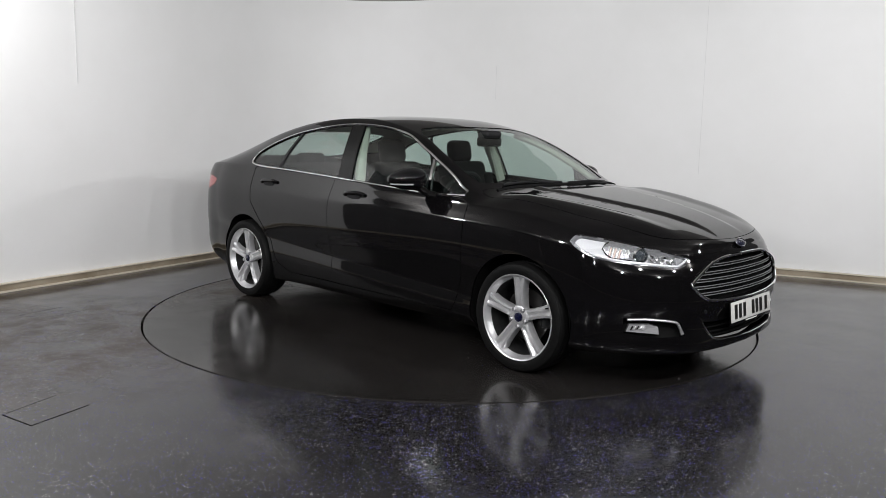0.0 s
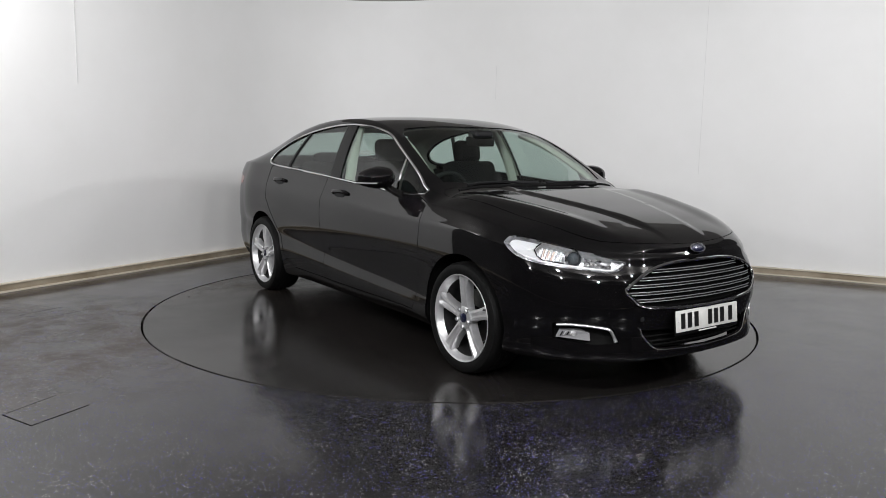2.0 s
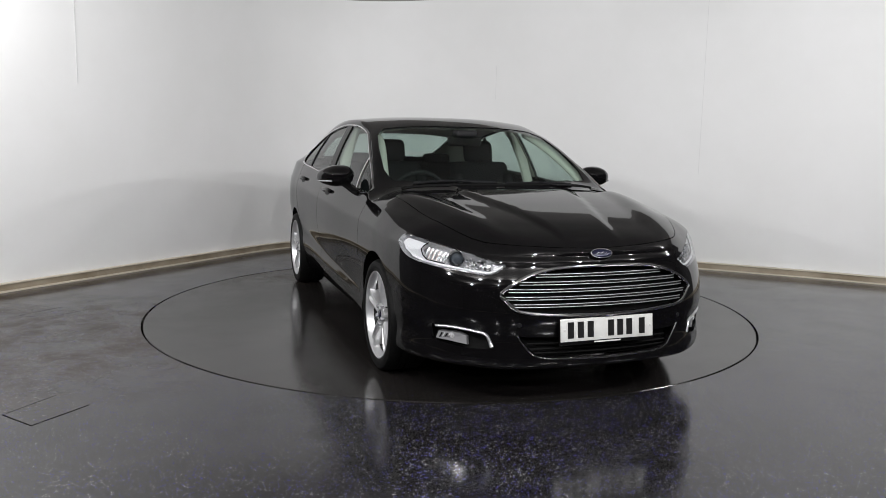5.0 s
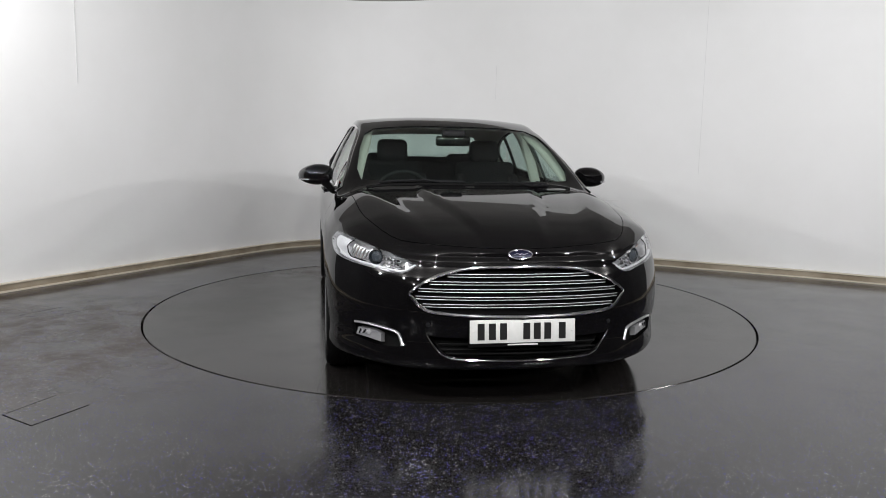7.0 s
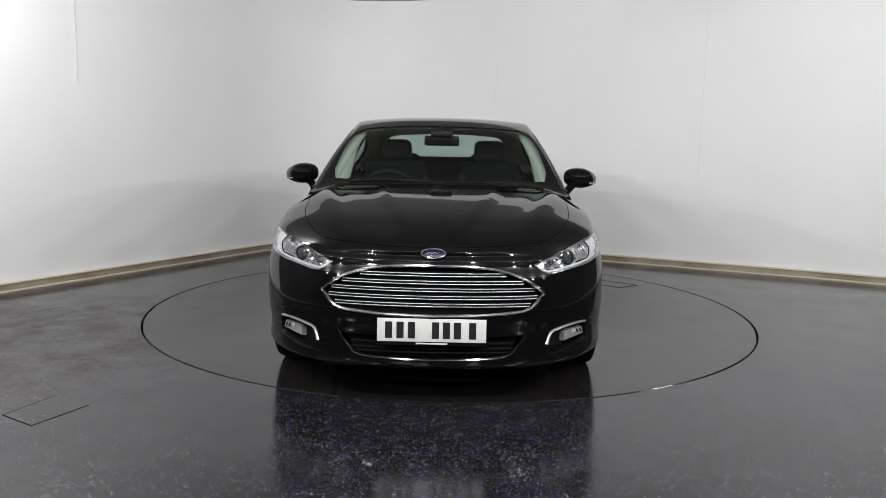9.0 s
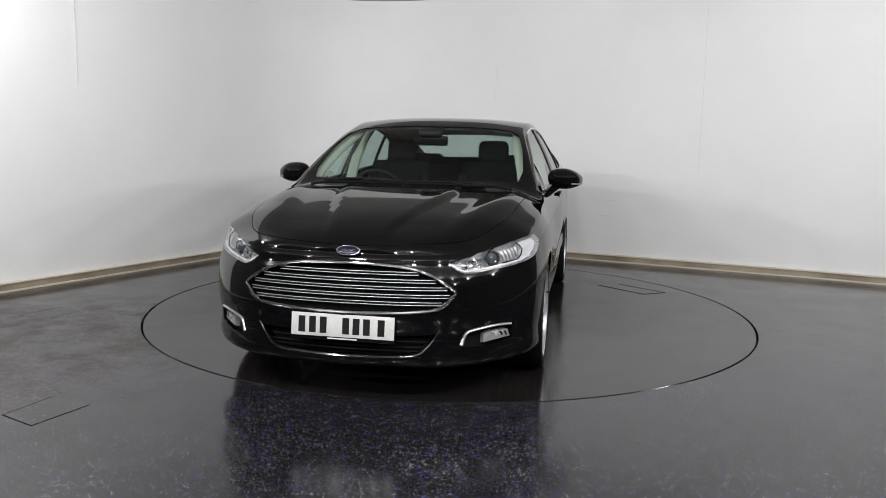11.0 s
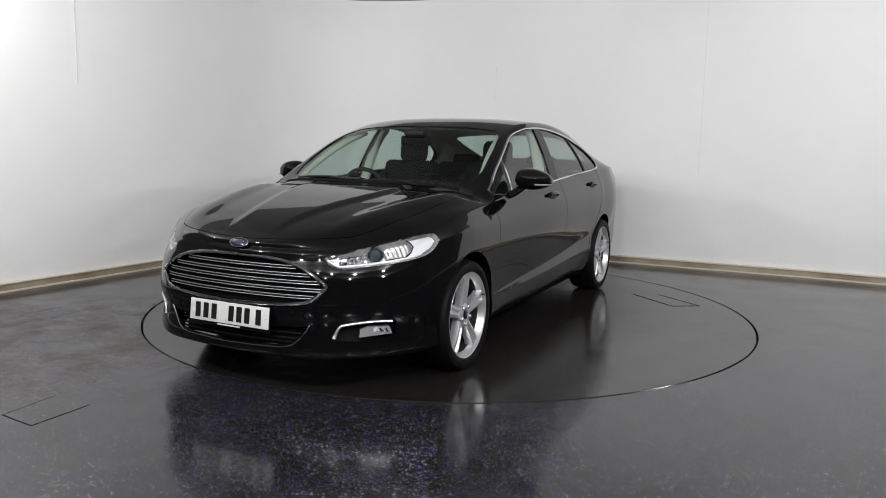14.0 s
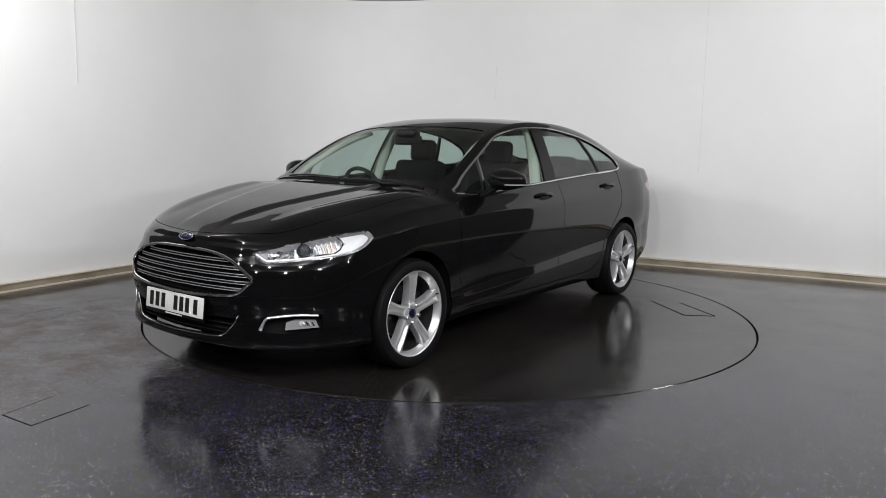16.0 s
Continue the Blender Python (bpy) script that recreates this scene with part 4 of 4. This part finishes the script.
def build_wheel(x, y, s):
    """One wheel; s is +1 where its face looks to the car's left."""
    w = new("wheel")
    w.parent = car
    w.location = (x, y, 0.318)
    turn = Matrix() if s > 0 else Euler((0, 0, math.pi)).to_matrix().to_4x4()

    def add(name, b, mat, label="", **kw):
        bmesh.ops.transform(b, matrix=turn, verts=b.verts)
        return part(name, b, mat, w, label, **kw)
    b = bmesh.new()
    wall = [(0.245, 0.108), (0.258, 0.117), (0.285, 0.1185), (0.303, 0.112), (0.314, 0.094)]
    tread = [(0.3172, 0.07), (0.3172, 0.052), (0.312, 0.050), (0.312, 0.044), (0.318, 0.042), (0.318, 0.008), (0.312, 0.006)]
    half = wall + tread
    spin(b, half + [(r, -o) for r, o in half[::-1]], 72)
    add("tyre", b, RUBBER, "black low-profile tyre")
    b = bmesh.new()
    spin(b, [(0.225, -0.105), (0.215, -0.02), (0.2205, 0.068)][::-1], 72)
    add("barrel", b, BARREL)
    b = bmesh.new()
    spin(b, [(0.221, 0.070), (0.228, 0.086), (0.236, 0.098), (0.240, 0.110), (0.247, 0.114), (0.250, 0.110), (0.248, 0.100)][::-1], 72)
    rim = add("rim", b, ALLOY, "silver five-spoke alloy rim")
    for k in range(5):
        b = bmesh.new()
        ang = math.pi / 2 + 2 * math.pi * k / 5
        # stations along the spoke: radius, half width, face height, valley depth
        rings = []
        for r, hw, f, val in ((0.045, 0.029, 0.084, 0.000), (0.080, 0.026, 0.090, 0.008), (0.13, 0.027, 0.097, 0.018), (0.18, 0.030, 0.101, 0.021), (0.215, 0.036, 0.100, 0.014), (0.238, 0.047, 0.098, 0.002)):
            sec = [(-hw - 0.006, f - 0.050), (-hw - 0.003, f - 0.012), (-hw, f - 0.003), (-hw * 0.55, f), (-hw * 0.15, f - val), (hw * 0.15, f - val), (hw * 0.55, f), (hw, f - 0.003), (hw + 0.003, f - 0.012), (hw + 0.006, f - 0.050)]
            rings.append([b.verts.new((r * math.cos(ang) - a * math.sin(ang), o, r * math.sin(ang) + a * math.cos(ang))) for a, o in sec])
        for i in range(len(rings) - 1):
            for j in range(len(rings[0]) - 1):
                b.faces.new((rings[i][j], rings[i + 1][j], rings[i + 1][j + 1], rings[i][j + 1]))
        bmesh.ops.recalc_face_normals(b, faces=b.faces)
        if sum(f.normal.y for f in b.faces) < 0:
            bmesh.ops.reverse_faces(b, faces=b.faces)
        add("spoke", b, ALLOY, sharp=28)
    b = bmesh.new()
    spin(b, [(0.066, 0.05), (0.064, 0.088), (0.052, 0.094), (0.034, 0.094), (0.032, 0.088), (0.0, 0.088)], 40)
    add("hub", b, ALLOY)
    b = bmesh.new()
    spin(b, [(0.027, 0.086), (0.026, 0.096), (0.020, 0.099), (0.0, 0.100)], 32)
    add("centre_cap", b, BLUE, "dark blue centre cap")
    for k in range(5):
        b = bmesh.new()
        ang = math.pi / 2 + 2 * math.pi * (k + 0.5) / 5
        spin(b, [(0.0145, 0.080), (0.0135, 0.100), (0.009, 0.105), (0.0, 0.105)], 6, "y", (0.052 * math.cos(ang), 0, 0.052 * math.sin(ang)))
        add("wheel_nut", b, SLATEDGE, smooth=False)
    b = bmesh.new()
    spin(b, [(0.06, -0.02), (0.152, -0.02), (0.152, 0.004), (0.06, 0.004)][::-1], 48)
    add("brake_disc", b, STEEL, "grey steel brake disc")
    b = bmesh.new()
    box(b, (0.0, -0.005, 0.0), (0.07, 0.05, 0.15), 0.015, 2, Matrix.Translation((-0.135, 0, 0.02)))
    add("brake_caliper", b, TRIM)
    b = bmesh.new()
    spin(b, [(0.0045, 0.09), (0.004, 0.118), (0.0, 0.119)], 8, "y", (0.226 * math.cos(2.75), 0, 0.226 * math.sin(2.75)))
    add("valve", b, TRIM)
    b = bmesh.new()
    spin(b, [(0.0, -0.09), (0.22, -0.09)], 32)
    add("inner_shield", b, DARK)
    return w


front_end()
head_lamps()
fog_lamps()
side_trim()
wipers()
wheel_arches()
for sx in (1, -1):
    for sy in (1, -1):
        build_wheel(HUB_X * sx, 0.803 * sy, sy)


# ---------------- car: cabin ----------------
def cabin():
    # linings behind the visible body
    b = flipped(pushed(whole(lift(SHELL["body"], [f for f in SHELL["body"].faces if f.calc_center_median().z > 1.0 and -2.1 < f.calc_center_median().x < 1.0])), -0.022))
    part("headlining", b, LINING, car, "pale headlining and pillar trim")
    b = flipped(pushed(SHELL["pillar_b"].copy(), -0.02))
    both("pillar_trim", b, LINING, "pale pillar trim")
    for nm in ("front_door", "rear_door"):
        both("door_trim", flipped(pushed(SHELL[nm].copy(), -0.07)), DASH, "dark door trim")
    b = flipped(pushed(lift(SHELL["body"], [f for f in SHELL["body"].faces if 0.75 < f.calc_center_median().z < 1.0 and -2.1 < f.calc_center_median().x < -1.2 and f.normal.y > 0.5]), -0.05))
    both("side_lining", b, DASH)
    b = bmesh.new()
    box(b, (-0.35, 0, 0.33), (2.6, 1.5, 0.08), 0.02)
    part("cabin_floor", b, DASH, car)
    for s in (1, -1):
        b = bmesh.new()
        pts = []
        for x in np.linspace(0.18, 0.92, 12):
            ry, rz = rail(x)
            pts.append((x - 0.02, s * (float(ry) - 0.055), float(rz) - 0.035))
        tube(b, pts, 0.036, 10, flat=0.6)
        part("front_pillar_trim", b, LINING, car, "pale front pillar trim")
    for s in (1, -1):
        b = bmesh.new()
        tube(b, [(-0.13, s * 0.775, 0.98), (-0.16, s * 0.735, 1.15), (-0.21, s * 0.665, 1.33), (-0.24, s * 0.63, 1.39)], 0.042, 10, flat=0.7)
        part("centre_pillar_trim", b, LINING, car, "pale centre pillar trim")
    # dashboard
    b = bmesh.new()
    sec = [(1.12, 0.90), (1.05, 0.975), (0.90, 0.985), (0.70, 0.965), (0.60, 0.93), (0.565, 0.86), (0.60, 0.70), (0.70, 0.50), (1.12, 0.45)]
    rows = [[b.verts.new((x - 0.06 * (abs(y) / 0.74) ** 2, y, z - 0.02 * (abs(y) / 0.74) ** 2)) for x, z in sec] for y in np.linspace(-0.74, 0.74, 15)]
    for i in range(14):
        for j in range(len(sec) - 1):
            b.faces.new((rows[i][j], rows[i][j + 1], rows[i + 1][j + 1], rows[i + 1][j]))
    bmesh.ops.recalc_face_normals(b, faces=b.faces)
    part("dashboard", b, DASH, car, "dark soft-touch dashboard")
    b = bmesh.new()
    box(b, (0.70, -0.36, 0.985), (0.16, 0.34, 0.05), 0.02, 3)
    part("instrument_hood", b, DASH, car)
    # steering wheel
    m = pose(0.47, -0.37, 0.915, 0, -68, 0)
    b = bmesh.new()
    tube(b, [m @ Vector((0.186 * math.cos(t), 0.186 * math.sin(t), 0)) for t in np.linspace(0, 2 * math.pi, 40, endpoint=False)], 0.0155, 10, True)
    sw = part("steering_wheel", b, DASH, car, "dark three-spoke steering wheel")
    b = bmesh.new()
    box(b, (0, 0, -0.01), (0.12, 0.15, 0.05), 0.02, 3, m)
    part("wheel_boss", b, DASH, sw)
    for a in (90, 270, 180):
        b = bmesh.new()
        t = radians(a)
        tube(b, [m @ Vector((0.06 * math.cos(t), 0.06 * math.sin(t), -0.005)), m @ Vector((0.18 * math.cos(t), 0.18 * math.sin(t), 0))], 0.016, 8, flat=0.5)
        part("wheel_spoke", b, SATIN if a != 180 else DASH, sw)

    def cushion(name, parent, c, s, bev, rot=0, mat=FABRIC):
        b = bmesh.new()
        box(b, (0, 0, 0), s, bev, 4, pose(*c, 0, rot, 0))
        return part(name, b, mat, parent)

    def seat(x, y, name):
        st = new(name)
        st.parent = car
        st.location = (x, y, 0)
        cushion("seat_base", st, (0.18, 0, 0.52), (0.54, 0.50, 0.17), 0.06, -6)
        cushion("seat_back", st, (-0.17, 0, 0.83), (0.14, 0.48, 0.64), 0.055, -16)
        for s in (-1, 1):
            cushion("side_bolster", st, (-0.13, 0.215 * s, 0.80), (0.16, 0.08, 0.50), 0.035, -16)
        cushion("headrest", st, (-0.275, 0, 1.22), (0.10, 0.24, 0.18), 0.049, -10)
        for s in (-1, 1):
            b = bmesh.new()
            tube(b, [(-0.225, 0.06 * s, 1.08), (-0.265, 0.06 * s, 1.2)], 0.007, 8)
            part("headrest_post", b, CHROME, st)
        return st
    seat(0.03, -0.37, "driver_seat")
    seat(0.03, 0.37, "passenger_seat")
    rs = new("rear_seat")
    rs.parent = car
    rs.location = (-0.92, 0, 0)
    cushion("bench", rs, (0.12, 0, 0.52), (0.52, 1.30, 0.18), 0.06, -6)
    cushion("bench_back", rs, (-0.24, 0, 0.82), (0.16, 1.30, 0.60), 0.06, -22)
    for y in (-0.37, 0.37):
        cushion("rear_headrest", rs, (-0.345, y, 1.12), (0.10, 0.26, 0.13), 0.04, -10)
    b = bmesh.new()
    box(b, (-1.62, 0, 1.03), (0.75, 1.22, 0.025), 0.01, 2, pose(0, 0, 0))
    part("parcel_shelf", b, DASH, car)
    # rear-view mirror and sensor pod
    b = bmesh.new()
    box(b, (0.40, 0.0, 1.302), (0.036, 0.25, 0.070), 0.017, 4)
    rm = part("rear_view_mirror", b, GLOSSB, car, "black rear-view mirror under a sensor pod")
    b = bmesh.new()
    box(b, (0.40, 0.0, 1.355), (0.11, 0.16, 0.05), 0.022, 4, Matrix())
    part("sensor_pod", b, DASH, rm)
    # black ceramic band round the windscreen
    b = bmesh.new()
    sc = [f for f in SHELL["windscreen"].faces if f.calc_center_median().x < 0.318 - 0.04 * (f.calc_center_median().y / 0.6) ** 2 or f.calc_center_median().x > 1.05 - 0.14 * (f.calc_center_median().y / 0.7) ** 2]
    band = pushed(whole(lift(SHELL["windscreen"], sc)), -0.007)
    part("screen_band", band, TRIM, car, "black band printed on the windscreen edge")


cabin()


# ---------------- floor hatches and wall joints ----------------
def strip(bm, a, b, w, z0, z1):
    a, b = Vector(a), Vector(b)
    d = (b - a).normalized()
    n = Vector((-d.y, d.x)) * w / 2
    prism(bm, [tuple(a - n), tuple(b - n), tuple(b + n), tuple(a + n)], z0, z1)


def hatches():
    corners = [(-2.072, -2.574), (-1.871, -2.699), (-1.742, -2.414), (-1.968, -2.286)]
    b = bmesh.new()
    prism(b, corners[::1], 0.0003, 0.0012)
    h = thing("floor_hatch", b, FLOOR, "flush black floor access plate with worn joints", "floor hatch", "structure")
    for i in (0, 1, 3):
        b = bmesh.new()
        strip(b, corners[i], corners[(i + 1) % 4], 0.0035, 0.0006, 0.0018)
        part("joint", b, DARK, h, "", False)
    corners = [(-3.10, -0.60), (-2.88, -0.66), (-2.72, -0.36), (-2.94, -0.30)]
    b = bmesh.new()
    prism(b, corners, 0.0003, 0.0012)
    h = thing("floor_hatch", b, FLOOR, "flush black floor access plate near the wall", "floor hatch", "structure")
    for i in (3,):
        b = bmesh.new()
        strip(b, corners[i], corners[(i + 1) % 4], 0.004, 0.0006, 0.0018)
        part("joint", b, DARK, h, "", False)
    pts = [(-1.295, 1.165), (-0.957, 1.555), (-1.087, 1.751)]
    b = bmesh.new()
    strip(b, pts[0], pts[1], 0.009, 0.0005, 0.002)
    part("joint", b, DARK, table, "open joint of an access plate", False)
    b = bmesh.new()
    strip(b, pts[1], pts[2], 0.009, 0.0005, 0.002)
    part("joint", b, DARK, table, "", False)
    b = bmesh.new()
    strip(b, pts[2], (-1.40, 1.36), 0.005, 0.0005, 0.002)
    part("joint", b, DARK, table, "", False)


def wall_joints():
    for x, y, dx, dy, z0, z1 in ((-3.312, 0.884, 0.496, 0.868, 1.75, 2.97), (0.496, 3.096, 0.919, -0.395, 1.79, 2.17), (2.60, 2.174, 0.911, -0.412, 1.0, 2.97)):
        n = Vector((dy, -dx))
        b = bmesh.new()
        p = Vector((x, y))
        w = 0.0018
        d = Vector((dx, dy))
        prism(b, [tuple(p - d * w + n * 0.001), tuple(p + d * w + n * 0.001), tuple(p + d * w + n * 0.004), tuple(p - d * w + n * 0.004)], z0, z1)
        thing("wall_joint", b, SEAM, "fine grey sheet joint in the white wall", "wall joint", "structure")
    for a, c, z in (((1.60, 2.625), (1.85, 2.512), 0.68), ((1.61, 2.62), (1.83, 2.522), 0.508)):
        b = bmesh.new()
        a, c = Vector(a), Vector(c)
        n = Vector((-0.412, -0.911)) * 0.006
        prism(b, [tuple(a), tuple(c), tuple(c + n), tuple(a + n)], z - 0.002, z + 0.002)
        thing("wall_scuff", b, SEAM, "thin grey scuff line on the white wall", "scuff", "structure")


SEAM = material("joint_filler", (0.70, 0.70, 0.70), 0.7)
hatches()
wall_joints()

# ---------------- movement ----------------
def motions():
    """The table turns at an even pace about its own axis, and the car stands on it."""
    rows_t, rows_c = [], []
    for k in range(17):
        t = float(k)
        a = -90.19 - 5.172 * (t - 9.0)
        turn = pose(0, 0, 0, 0, 0, a)
        rows_t.append((t, turn))
        rows_c.append((t, turn @ Matrix.Translation((0.0435, -0.0723, 0.0))))
    walk(table, rows_t)
    walk(car, rows_c)


motions()
